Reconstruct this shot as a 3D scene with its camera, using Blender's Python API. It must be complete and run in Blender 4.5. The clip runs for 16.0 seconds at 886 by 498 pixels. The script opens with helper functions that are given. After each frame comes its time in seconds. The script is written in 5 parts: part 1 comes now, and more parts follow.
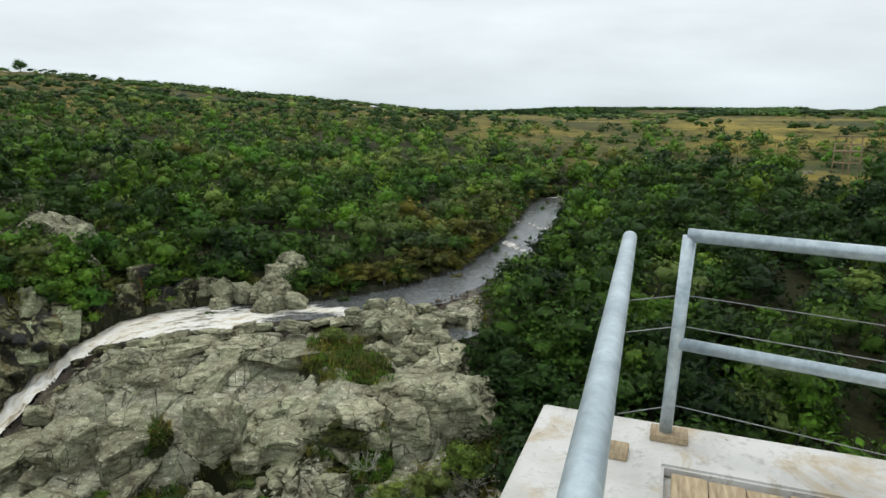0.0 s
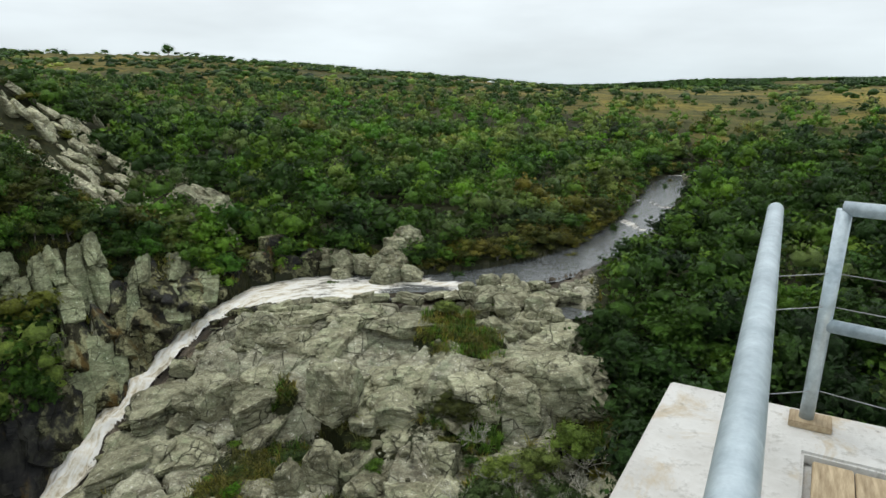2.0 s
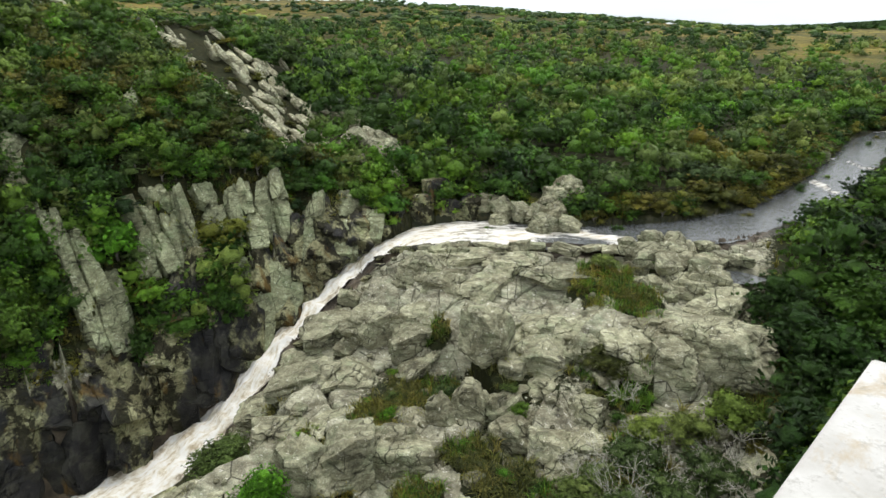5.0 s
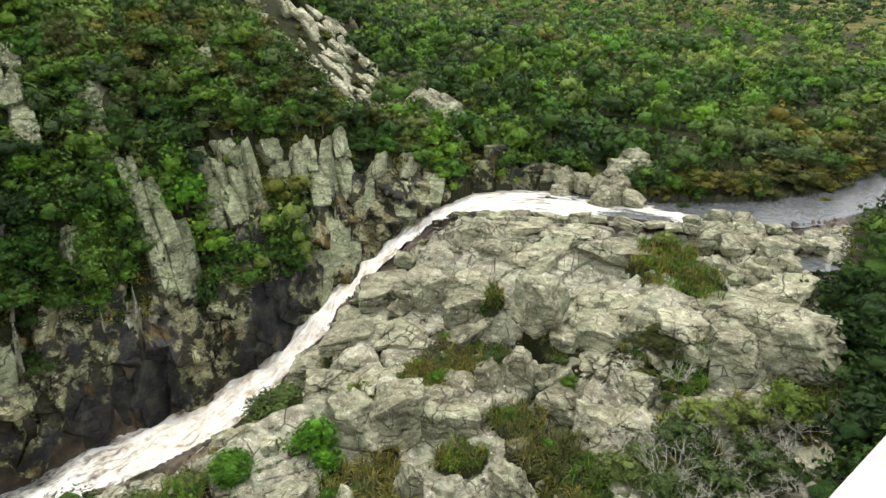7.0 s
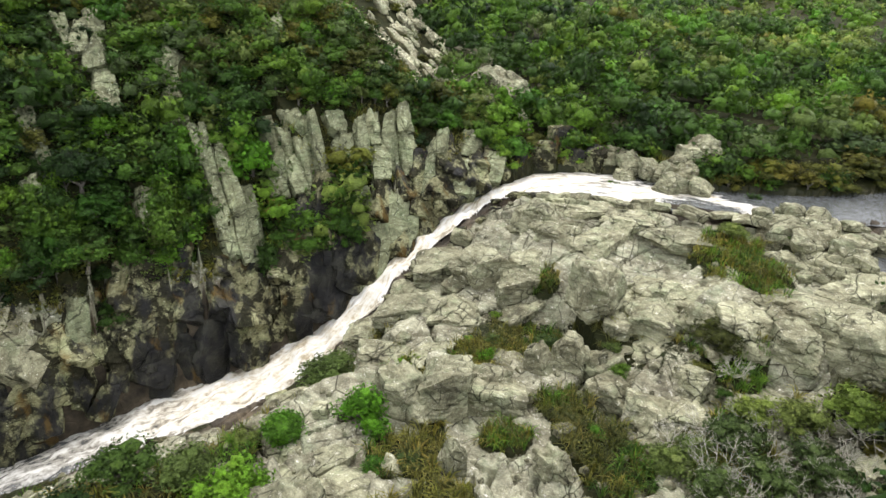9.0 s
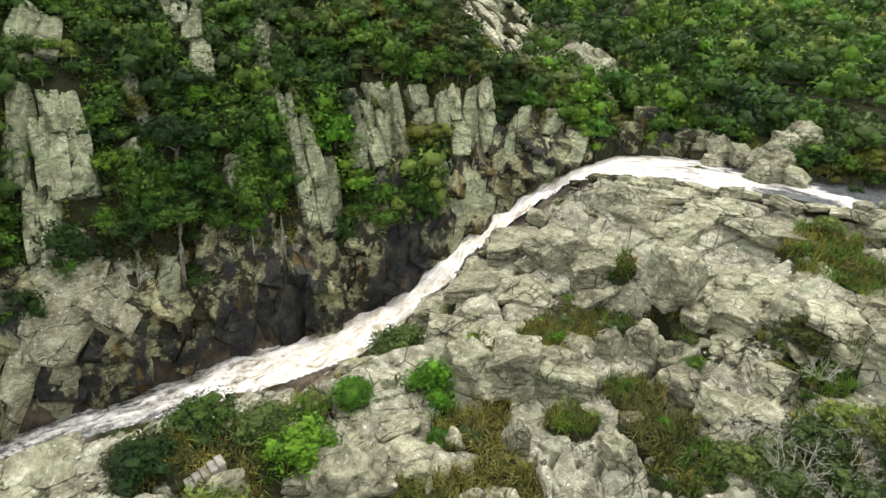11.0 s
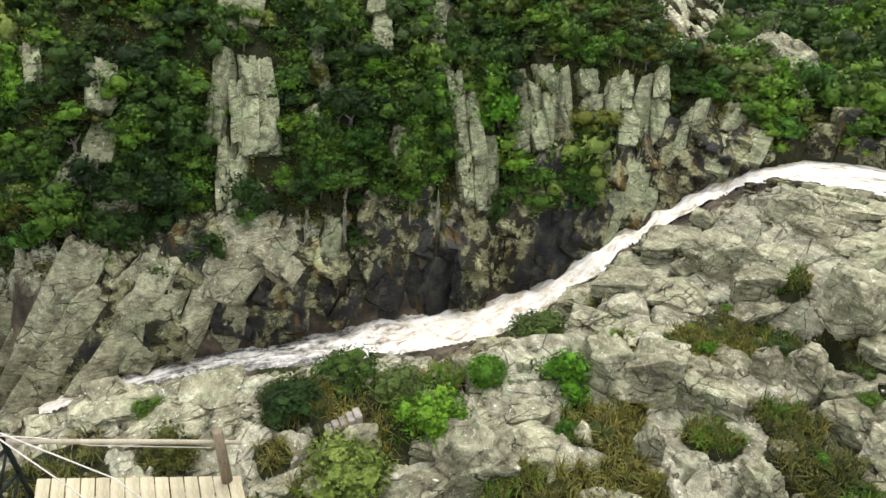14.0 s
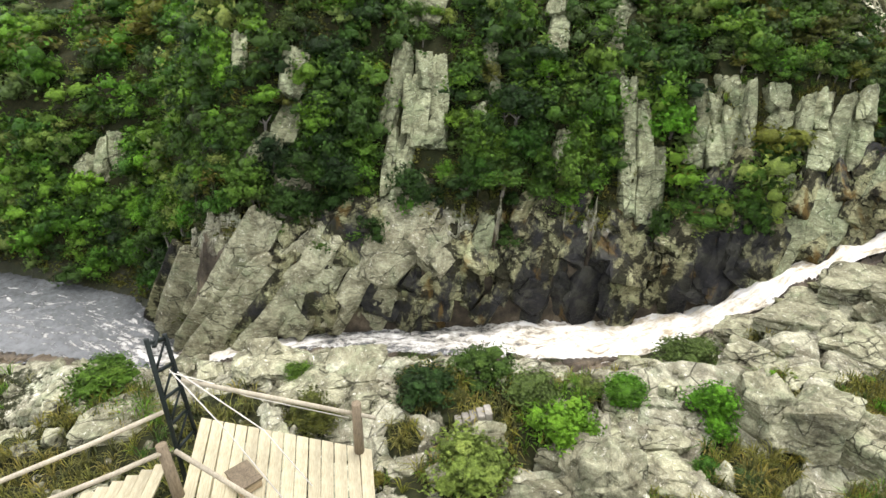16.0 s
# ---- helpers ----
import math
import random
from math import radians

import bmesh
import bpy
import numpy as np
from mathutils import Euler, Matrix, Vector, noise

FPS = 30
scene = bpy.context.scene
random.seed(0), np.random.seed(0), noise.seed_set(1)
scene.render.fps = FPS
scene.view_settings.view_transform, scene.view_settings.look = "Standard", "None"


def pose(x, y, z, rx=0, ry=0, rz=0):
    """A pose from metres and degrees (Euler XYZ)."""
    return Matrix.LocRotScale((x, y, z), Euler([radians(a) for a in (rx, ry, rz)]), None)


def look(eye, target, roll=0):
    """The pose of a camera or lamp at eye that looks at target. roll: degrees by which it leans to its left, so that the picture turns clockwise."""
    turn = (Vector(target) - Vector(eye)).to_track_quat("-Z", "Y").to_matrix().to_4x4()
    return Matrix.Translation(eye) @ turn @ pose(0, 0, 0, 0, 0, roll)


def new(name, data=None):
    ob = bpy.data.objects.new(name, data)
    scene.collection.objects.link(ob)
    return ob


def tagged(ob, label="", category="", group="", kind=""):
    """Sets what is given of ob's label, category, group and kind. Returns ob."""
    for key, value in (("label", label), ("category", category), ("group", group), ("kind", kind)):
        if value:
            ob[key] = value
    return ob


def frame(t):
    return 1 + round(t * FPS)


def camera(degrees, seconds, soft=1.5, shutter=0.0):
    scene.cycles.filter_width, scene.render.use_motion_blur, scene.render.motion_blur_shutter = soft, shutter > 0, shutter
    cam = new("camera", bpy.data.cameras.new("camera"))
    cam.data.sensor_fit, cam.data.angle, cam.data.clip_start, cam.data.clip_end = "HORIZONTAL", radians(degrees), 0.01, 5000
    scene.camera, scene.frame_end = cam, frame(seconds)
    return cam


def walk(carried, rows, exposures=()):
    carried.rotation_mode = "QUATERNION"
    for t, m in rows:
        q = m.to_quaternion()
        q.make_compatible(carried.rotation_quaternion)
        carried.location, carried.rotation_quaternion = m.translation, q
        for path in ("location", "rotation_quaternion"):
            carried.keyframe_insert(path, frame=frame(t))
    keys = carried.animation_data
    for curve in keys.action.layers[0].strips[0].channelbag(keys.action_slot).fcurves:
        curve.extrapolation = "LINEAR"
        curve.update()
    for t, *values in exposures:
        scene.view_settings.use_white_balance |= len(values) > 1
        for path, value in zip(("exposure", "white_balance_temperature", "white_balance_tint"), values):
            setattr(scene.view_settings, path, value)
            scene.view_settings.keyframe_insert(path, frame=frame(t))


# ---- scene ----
cam = camera(69.5, 16.0, soft=1.5)
# seconds, place in metres (z = 0 is the top of the concrete platform), turn in degrees
ROWS = [
    (0.0, -0.012, -0.018, 1.505, 78.10, -0.68, 0.14),
    (0.5, -0.035, -0.019, 1.496, 77.49, -0.71, 2.81),
    (1.0, -0.060, -0.039, 1.485, 76.99, -0.63, 5.39),
    (1.5, -0.087, -0.068, 1.487, 76.51, -0.18, 7.85),
    (2.0, -0.074, -0.060, 1.471, 75.97, 0.15, 10.35),
    (2.5, -0.060, -0.063, 1.473, 75.40, 0.48, 12.86),
    (3.0, -0.042, -0.087, 1.464, 74.75, 0.75, 15.43),
    (3.5, -0.093, -0.145, 1.471, 74.03, 0.81, 17.94),
    (4.0, -0.145, -0.205, 1.480, 73.23, 0.79, 20.42),
    (6.5, -0.195, -0.200, 1.515, 68.80, -0.56, 29.42),
    (7.0, -0.195, -0.200, 1.515, 68.27, -0.96, 30.68),
    (7.5, -0.195, -0.200, 1.515, 67.84, -1.30, 31.96),
    (8.0, -0.195, -0.200, 1.515, 67.35, -1.54, 33.41),
    (8.5, -0.195, -0.200, 1.515, 66.76, -1.79, 34.95),
    (9.0, -0.195, -0.200, 1.515, 66.13, -1.98, 36.59),
    (11.5, -0.195, -0.200, 1.515, 63.37, -1.87, 45.98),
    (12.0, -0.195, -0.200, 1.515, 62.92, -1.86, 48.15),
    (12.5, -0.195, -0.200, 1.515, 62.54, -1.85, 50.43),
    (13.0, -0.195, -0.200, 1.515, 62.22, -1.79, 52.86),
    (13.5, -0.195, -0.200, 1.515, 61.91, -1.78, 55.46),
    (14.0, -0.195, -0.200, 1.515, 61.79, -1.82, 58.90),
    (14.5, -0.195, -0.200, 1.515, 61.70, -1.79, 62.76),
    (15.0, -0.195, -0.200, 1.515, 61.61, -1.65, 66.52),
    (15.5, -0.195, -0.200, 1.515, 61.49, -1.56, 70.36),
    (16.0, -0.195, -0.200, 1.515, 61.40, -1.49, 73.95),
]
walk(cam, [(t, pose(x, y, z, rx, ry, rz)) for t, x, y, z, rx, ry, rz in ROWS], exposures=[
    (0.0, -1.02, 6400, 8.5), (4.0, -0.78, 6450, 10.0), (7.0, -0.14, 6580, 14.0), (12.0, -0.1, 6600, 15.0), (14.6, -0.02, 6600, 15.5), (16.0, 0.2, 6600, 16.0)])

# ---- daylight under a closed cloud cover ----
world = bpy.data.worlds.new("overcast_sky")
scene.world = world
world.use_nodes = True
wt = world.node_tree
wt.nodes.clear()


def wnode(kind, **values):
    n = wt.nodes.new(kind)
    for key, value in values.items():
        n.inputs[key].default_value = value
    return n


w_out = wnode("ShaderNodeOutputWorld")
w_mix = wnode("ShaderNodeMixShader", Fac=0.93)
w_sky = wt.nodes.new("ShaderNodeTexSky")
w_sky.sky_type, w_sky.sun_disc = "NISHITA", False
w_sky.sun_elevation, w_sky.sun_rotation = radians(65), radians(210)
w_bg1 = wnode("ShaderNodeBackground", Strength=0.12)
w_bg2 = wnode("ShaderNodeBackground", Strength=1.0)
w_co = wt.nodes.new("ShaderNodeTexCoord")
w_map = wnode("ShaderNodeMapping")
w_map.inputs["Scale"].default_value = (1.6, 1.6, 7.0)
w_noise = wnode("ShaderNodeTexNoise", Scale=1.7, Detail=5.0, Roughness=0.55)
w_sep = wt.nodes.new("ShaderNodeSeparateXYZ")
w_ramp = wt.nodes.new("ShaderNodeValToRGB")
els = w_ramp.color_ramp.elements
els[0].position, els[0].color = 0.0, (1.46, 1.64, 1.72, 1)
els[1].position, els[1].color = 1.0, (1.74, 1.75, 1.71, 1)
e = els.new(0.05)
e.color = (1.70, 1.85, 1.92, 1)
e = els.new(0.20)
e.color = (1.96, 2.07, 2.12, 1)
w_cl = wnode("ShaderNodeMapRange")
for key, value in (("From Min", 0.3), ("From Max", 0.7), ("To Min", 0.87), ("To Max", 1.08)):
    w_cl.inputs[key].default_value = value
w_mul = wt.nodes.new("ShaderNodeVectorMath")
w_mul.operation = "SCALE"
lk = wt.links.new
lk(w_co.outputs["Generated"], w_map.inputs["Vector"])
lk(w_map.outputs["Vector"], w_noise.inputs["Vector"])
lk(w_co.outputs["Generated"], w_sep.inputs[0])
lk(w_sep.outputs["Z"], w_ramp.inputs["Fac"])
lk(w_noise.outputs["Fac"], w_cl.inputs["Value"])
lk(w_ramp.outputs["Color"], w_mul.inputs[0])
lk(w_cl.outputs["Result"], w_mul.inputs["Scale"])
lk(w_mul.outputs["Vector"], w_bg2.inputs["Color"])
lk(w_sky.outputs["Color"], w_bg1.inputs["Color"])
lk(w_bg1.outputs["Background"], w_mix.inputs[1])
lk(w_bg2.outputs["Background"], w_mix.inputs[2])
lk(w_mix.outputs["Shader"], w_out.inputs["Surface"])
sun = new("sun", bpy.data.lights.new("sun", "SUN"))
sun.data.energy, sun.data.angle, sun.data.color = 2.4, radians(22), (1.0, 0.97, 0.92)
sun.matrix_world = look((0, 0, 60), (9, -12, 0))
# ---- the lie of the land ----
EYE = 1.5
# river line, from far upstream to the lower pool: x, y, height against the eye, half width
UPPER = [
    (90, 116, -12.8, 4.0), (34, 109, -12.8, 2.6), (20.5, 103.4, -12.9, 1.6), (17.4, 100, -12.9, 2.0), (13.8, 88.5, -12.95, 2.4), (10.9, 76.6, -13.0, 2.2),
    (7.6, 63.6, -13.0, 2.3), (3.6, 53.4, -13.05, 2.0), (0.4, 48.1, -13.1, 2.4), (-3.2, 44.6, -13.15, 2.5), (-9, 41.4, -13.2, 2.3), (-13, 40.7, -13.3, 2.6), (-17.2, 39.9, -13.5, 3.2)]
FALLS = [
    (-20, 38.7, -13.75, 2.3), (-21.6, 37.3, -14.1, 0.8), (-22.6, 35.1, -14.7, 0.7), (-24, 31.2, -16.75, 0.75), (-25, 27.6, -18.65, 0.85),
    (-25.1, 25.4, -20.1, 1.0), (-26, 23.3, -21.6, 1.4), (-26.6, 19.7, -22.5, 1.8), (-27.8, 15.5, -22.8, 1.9), (-29, 11.2, -23.0, 1.6),
    (-30.4, 6.3, -23.1, 1.1), (-31.6, 2.5, -23.2, 0.7), (-32.5, -2.6, -23.7, 0.6), (-33.6, -5.3, -24.6, 0.7), (-35.4, -7.8, -25.2, 1.6)]
POOL = [(-40, -12.6, -25.2, 3.6), (-46, -24, -25.3, 4.5), (-75, -60, -25.6, 6.0)]
RIVER = np.array(UPPER + FALLS + POOL)
GORGE = np.clip((-RIVER[:, 2] - 13.5) / 2.6, 0, 1)


def hash2(i, j, k=0):
    n = np.sin(i * 127.1 + j * 311.7 + k * 74.7) * 43758.5453
    return n - np.floor(n)


def vnoise(x, y, k=0):
    i, j = np.floor(x), np.floor(y)
    a, b = x - i, y - j
    a, b = a * a * (3 - 2 * a), b * b * (3 - 2 * b)
    low = hash2(i, j, k) * (1 - a) + hash2(i + 1, j, k) * a
    high = hash2(i, j + 1, k) * (1 - a) + hash2(i + 1, j + 1, k) * a
    return low * (1 - b) + high * b


def fbm(x, y, k=0, octaves=4):
    out, amp = 0.0, 0.5
    for o in range(octaves):
        out, amp = out + amp * (vnoise(x, y, k + o) - 0.5), amp * 0.5
        x, y = x * 2.03 + 7.1, y * 2.03 - 3.7
    return out


def smooth(v, a, b):
    t = np.clip((v - a) / (b - a), 0, 1)
    return t * t * (3 - 2 * t)


def blocks(x, y, size, turn, stretch, k):
    """Broken rock: the height of tilted, cracked blocks, and the distance from the nearest crack."""
    c, s = math.cos(turn), math.sin(turn)
    px, py = (x * c + y * s) / (size * stretch), (y * c - x * s) / size
    i, j = np.floor(px), np.floor(py)
    best, second = np.full_like(px, 9.0), np.full_like(px, 9.0)
    level = np.zeros_like(px)
    for di in (-1, 0, 1):
        for dj in (-1, 0, 1):
            ci, cj = i + di, j + dj
            qx, qy = ci + 0.15 + 0.7 * hash2(ci, cj, k), cj + 0.15 + 0.7 * hash2(ci, cj, k + 1)
            d = np.maximum(np.abs(px - qx), np.abs(py - qy)) * 0.6 + np.hypot(px - qx, py - qy) * 0.4
            h = hash2(ci, cj, k + 2) - 0.5 + (px - qx) * (hash2(ci, cj, k + 3) - 0.2) * 0.5 + (py - qy) * (hash2(ci, cj, k + 4) + 0.1) * 0.7
            nearer = d < best
            second = np.where(nearer, best, np.minimum(second, d))
            level = np.where(nearer, h, level)
            best = np.where(nearer, d, best)
    return level, second - best


def crags(x, y):
    """Jointed, rounded bedrock: its relief in metres, and 0 in an open joint to 1 on the blocks."""
    wx, wy = x + 0.7 * fbm(x * 0.4, y * 0.4, 101, 3), y + 0.7 * fbm(x * 0.4, y * 0.4, 111, 3)
    h1, e1 = blocks(wx, wy, 2.7, 1.22, 1.9, 3)
    h2, e2 = blocks(wx, wy, 1.05, 1.08, 1.7, 11)
    h3, e3 = blocks(wx, wy, 0.5, 1.3, 1.5, 23)
    c1, c2, c3 = (np.clip(e / w, 0, 1) ** 0.5 for e, w in ((e1, 0.085), (e2, 0.13), (e3, 0.2)))
    split = 0.2 + 0.8 * smooth(fbm(x * 0.24, y * 0.24, 57, 3), -0.06, 0.1)
    z = 1.35 * h1 + 1.0 * (c1 - 1) + split * (0.55 * h2 + 0.32 * (c2 - 1)) + split ** 2 * (0.16 * h3 + 0.1 * (c3 - 1)) + 0.07 * fbm(x * 1.9, y * 1.9, 131, 3)
    return z + 0.3, c1 * (1 - (1 - c2) * split)


def river_at(x, y):
    """Nearest point of the river: distance, level, half width, gorge share, side (1: the far bank) and way along it."""
    d0 = np.full_like(x, 1e9)
    zr, hw, g, side, along = (np.zeros_like(x) for _ in range(5))
    run = 0.0
    for n in range(len(RIVER) - 1):
        a, b = RIVER[n], RIVER[n + 1]
        ex, ey = b[0] - a[0], b[1] - a[1]
        l2 = ex * ex + ey * ey
        t = np.clip(((x - a[0]) * ex + (y - a[1]) * ey) / l2, 0, 1)
        dx, dy = x - a[0] - t * ex, y - a[1] - t * ey
        d = np.hypot(dx, dy)
        m = d < d0
        cross = ex * (y - a[1]) - ey * (x - a[0])
        d0 = np.where(m, d, d0)
        zr = np.where(m, a[2] + t * (b[2] - a[2]), zr)
        hw = np.where(m, a[3] + t * (b[3] - a[3]), hw)
        g = np.where(m, GORGE[n] + t * (GORGE[n + 1] - GORGE[n]), g)
        side = np.where(m, np.where(cross < 0, 1.0, -1.0), side)
        along = np.where(m, run + t * math.sqrt(l2), along)
        run += math.sqrt(l2)
    return d0, zr, hw, g, side, along


# tussock grass on the shelf and the bluff: x, y, reach
TURF = [
    (-6.2, 35.0, 2.7), (-4.1, 33.4, 2.2), (-14.4, 22.4, 1.4), (-13.2, 24.8, 1.3), (-8.9, 21.5, 1.4), (-7.1, 20.0, 1.6), (-9.8, 18.0, 1.2), (-5.4, 19.3, 1.6), (-12.1, 14.6, 1.7),
    (-13.9, 28.6, 1.0), (-3.4, 38.2, 1.2), (-3.2, 27.2, 1.3), (-2.6, 22.7, 2.4), (-17.0, 3.6, 0.8), (-19.3, 0.2, 0.9), (-14.4, 5.3, 1.2), (-19.1, 5.8, 1.0), (-20.0, 18.5, 1.3),
    (-22.8, -7.2, 1.7), (-9.6, 12.6, 2.2), (-11.2, 10.0, 1.5)]


def turf_share(x, y):
    """1 in the middle of the grassy patches of the near bank."""
    share = np.zeros_like(x)
    for tx, ty, reach in TURF:
        share = np.maximum(share, np.exp(-((x - tx) ** 2 + (y - ty) ** 2) / reach ** 2))
    return np.clip(share + 0.9 * fbm(x * 0.7, y * 0.7, 151, 3) * (share > 0.1), 0, 1)


WALL_D = [0, 0.4, 1.2, 2.2, 4.0, 7.0, 11, 16, 24, 40, 110, 400, 4500]
WALL_Z = [-23, -21, -18.5, -16.8, -14.0, -10.2, -6.6, -4.0, -1.6, 0.6, 4, 14, 20]


def land(x, y, rough=True):
    """Height of the ground (against the eye), rock share, and the river's terms at x, y."""
    d, zr, hw, g, side, along = river_at(x, y)
    r, az = np.hypot(x, y), np.degrees(np.arctan2(x, y))
    u = np.maximum(d - hw, 0)
    # far bank
    hill = np.interp(az, [-70, -45, -32, -12, 0, 12, 40], [1, 1, 1, 0.45, 0.1, 0.03, 0.16])
    open_z = np.interp(u, [0, 1, 4, 50, 150, 300], [-12.9, -12.6, -11.8, -8.2, -4.2, -2.5])
    open_z = np.maximum(open_z, zr + 0.2) + hill * np.interp(r, [150, 350, 620, 900, 4500], [0, 12, 32, 30, 20])
    ridge = np.interp(az, [-8, 4, 10, 40], [0, 6, 15, 17]) * smooth(r, 1050, 1480) * (0.65 + 0.5 * vnoise(az * 0.16, az * 0 + 2))
    open_z = open_z + ridge
    rib, ribgap = blocks(along + 0.25 * u, u * 0.12 + 3 + 0 * along, 2.1, 0.0, 1.0, 31)
    rib2, gap2 = blocks(along * 1.0 + 0.5 * u, u * 0.3, 0.8, 0.1, 1.0, 47)
    push = (rib * 1.5 + rib2 * 0.5 - 0.7 * smooth(0.16 - ribgap, 0, 0.16)) * smooth(u, 0.1, 1.4) * (1 - smooth(u, 2.2, 4.5)) * rough
    start = np.interp(np.minimum(zr, -13.2), WALL_Z, WALL_D)
    wall_z = np.interp(np.maximum(u + start - push, 0), WALL_D, WALL_Z)
    wall_z = np.where(u < 0.15, np.minimum(wall_z, zr + u * 2), wall_z)
    ease = smooth(-y, 3, 8) * g
    wall_z = wall_z * (1 - ease) + np.interp(u, [0, 0.8, 6, 12, 25, 50, 120, 4500], [-25.2, -24.4, -19.0, -13.2, -7.2, -0.5, 5, 25]) * ease
    far = open_z * (1 - g) + wall_z * g
    far = far + 7.6 * np.exp(-(((az + 46.5) / 7.5) ** 2) - ((r - 84) / 16.0) ** 2)
    # near bank: the broken rock shelf, the bluff by the falls, the wooded flat
    shelf = -17.3 - 1.6 * smooth(-y, -6, 14) + 5 * np.exp(-(r / 6.5) ** 2) + 1.0 * fbm(x * 0.16, y * 0.16, 5)
    front = 28.2 + 0.9 * np.sin(x * 0.55) + np.maximum(x, 0) * 2.2
    soft = np.interp(x, [-24, -16, -11, 5], [9, 6, 1.6, 1.6])
    bluff_in = smooth(y, front - 0.5 * soft, front + 0.9 * soft) * (1 - smooth(x, 0.5, 3.0 + np.maximum(y - 34, 0) * 0.12))
    bluff = np.interp(y, [26, 33, 37, 46], [-14.9, -14.2, -13.55, -12.9])
    flat = np.interp(r, [15, 28, 60, 100, 140, 300, 900, 1500, 4500], [-16.6, -15.2, -11.9, -8.4, -7.6, -6.2, -3.0, 27.0, 46.0])
    flat = np.where(r > 900, flat * (0.55 + 0.45 * vnoise(az * 0.13, az * 0 + 2)), flat)
    wood = smooth(x - 0.05 * y + 1.9 * smooth(y, 30, 38), 0.0, 4.4) * smooth(y, 0, 10) + smooth(y, 52, 60)
    wood = np.clip(wood, 0, 1)
    near = shelf + (bluff - shelf) * bluff_in
    near = near * (1 - wood) + flat * wood
    bank = 0.3 * np.minimum(u, 2.5) + np.maximum(u - 2.5, 0) * (0.62 + 0.3 * vnoise(along * 0.5, u * 0.4))
    near = np.where(u < 16, np.minimum(near, zr + 0.12 + bank), near)
    # the undercut at the foot of the bluff
    cleft = np.interp(x, [-12.6, -10.5, -8.6, -6.6, -4.6], [27.5, 26.9, 25.8, 25.1, 25.3])
    near = near - 1.3 * np.exp(-((y - cleft) / 0.38) ** 2) * smooth(x, -12.8, -12.0) * (1 - smooth(x, -5.4, -4.4))
    near = np.where(g < 0.1, np.maximum(near, zr + 0.3 - np.maximum(u - 1.5, 0) * 0.28), near)
    z = np.where(side > 0, far, near)
    # where bare rock shows
    rock_near = (1 - wood) * np.clip(smooth(26 - r + 12 * bluff_in, -6, 4) + bluff_in + smooth(10 - u, 0, 5), 0, 1)
    rock_near = rock_near * smooth(fbm(x * 0.3, y * 0.3, 21) + 0.24 + 0.2 * bluff_in, 0.04, 0.2) * (1 - smooth(turf_share(x, y), 0.35, 0.6))
    rock_far = g * smooth(2.6 - u, 0, 1.2) * smooth(y, -9, -4)
    rock = np.where(side > 0, np.clip(rock_far, 0, 1), rock_near)
    pond = np.hypot((x - 0.7) / 1.9, (y - 38.7) / 1.1)
    z = np.where((pond < 1.5) & (side < 0), np.minimum(z, -13.75 + 0.75 * smooth(pond, 0.8, 1.5)), z)
    bed = d < hw
    if rough:
        relief, _ = crags(x, y)
        edge = np.clip(u / 0.25, 0, 1)
        calm = np.where(side > 0, 0.35 * (1 - g) + 0.2, 0.35 + 0.65 * smooth(u, 0.0, 3.0))
        z = z + calm * rock * edge * relief * np.interp(r, [0, 60, 90], [1, 1, 0.3])
        z = z - np.where(side < 0, (0.3 + 0.3 * bluff_in) * rock * edge, 0)
        z = z + (1 - rock) * edge * fbm(x * 0.5, y * 0.5, 9) * np.interp(r, [10, 60, 400, 2000], [0.5, 1.0, 2.0, 6.0])
    z = np.where(bed, np.minimum(z, zr - 0.35), z)
    return z, rock, u, g, side, wood, bluff_in


def ground_z(x, y):
    return float(land(np.array([float(x)]), np.array([float(y)]))[0][0]) + EYE


# ---- materials ----
def material(name, rough=0.8, metal=0.0, spec=0.3):
    m = bpy.data.materials.new(name)
    m.use_nodes = True
    b = m.node_tree.nodes["Principled BSDF"]
    b.inputs["Roughness"].default_value, b.inputs["Metallic"].default_value = rough, metal
    b.inputs["Specular IOR Level"].default_value = spec
    return m, m.node_tree, b


def tex(nt, kind, scale, coords=None, **values):
    n = nt.nodes.new("ShaderNodeTex" + kind)
    n.inputs["Scale"].default_value = scale
    for key, value in values.items():
        n.inputs[key.replace("_", " ")].default_value = value
    if coords is not None:
        nt.links.new(coords, n.inputs["Vector"])
    return n


def coords(nt, scale=(1, 1, 1), turn=(0, 0, 0), source="Object"):
    if source == "Position":
        out = nt.nodes.new("ShaderNodeNewGeometry").outputs["Position"]
    else:
        out = nt.nodes.new("ShaderNodeTexCoord").outputs[source]
    m = nt.nodes.new("ShaderNodeMapping")
    m.inputs["Scale"].default_value, m.inputs["Rotation"].default_value = scale, [radians(a) for a in turn]
    nt.links.new(out, m.inputs["Vector"])
    return m.outputs["Vector"]


def ramp(nt, value, *stops):
    n = nt.nodes.new("ShaderNodeValToRGB")
    el = n.color_ramp.elements
    for k, (at, col) in enumerate(stops):
        if k < 2:
            x = el[k]
            x.position = at
        else:
            x = el.new(at)
        x.color = (*col, 1)
    nt.links.new(value, n.inputs["Fac"])
    return n.outputs["Color"]


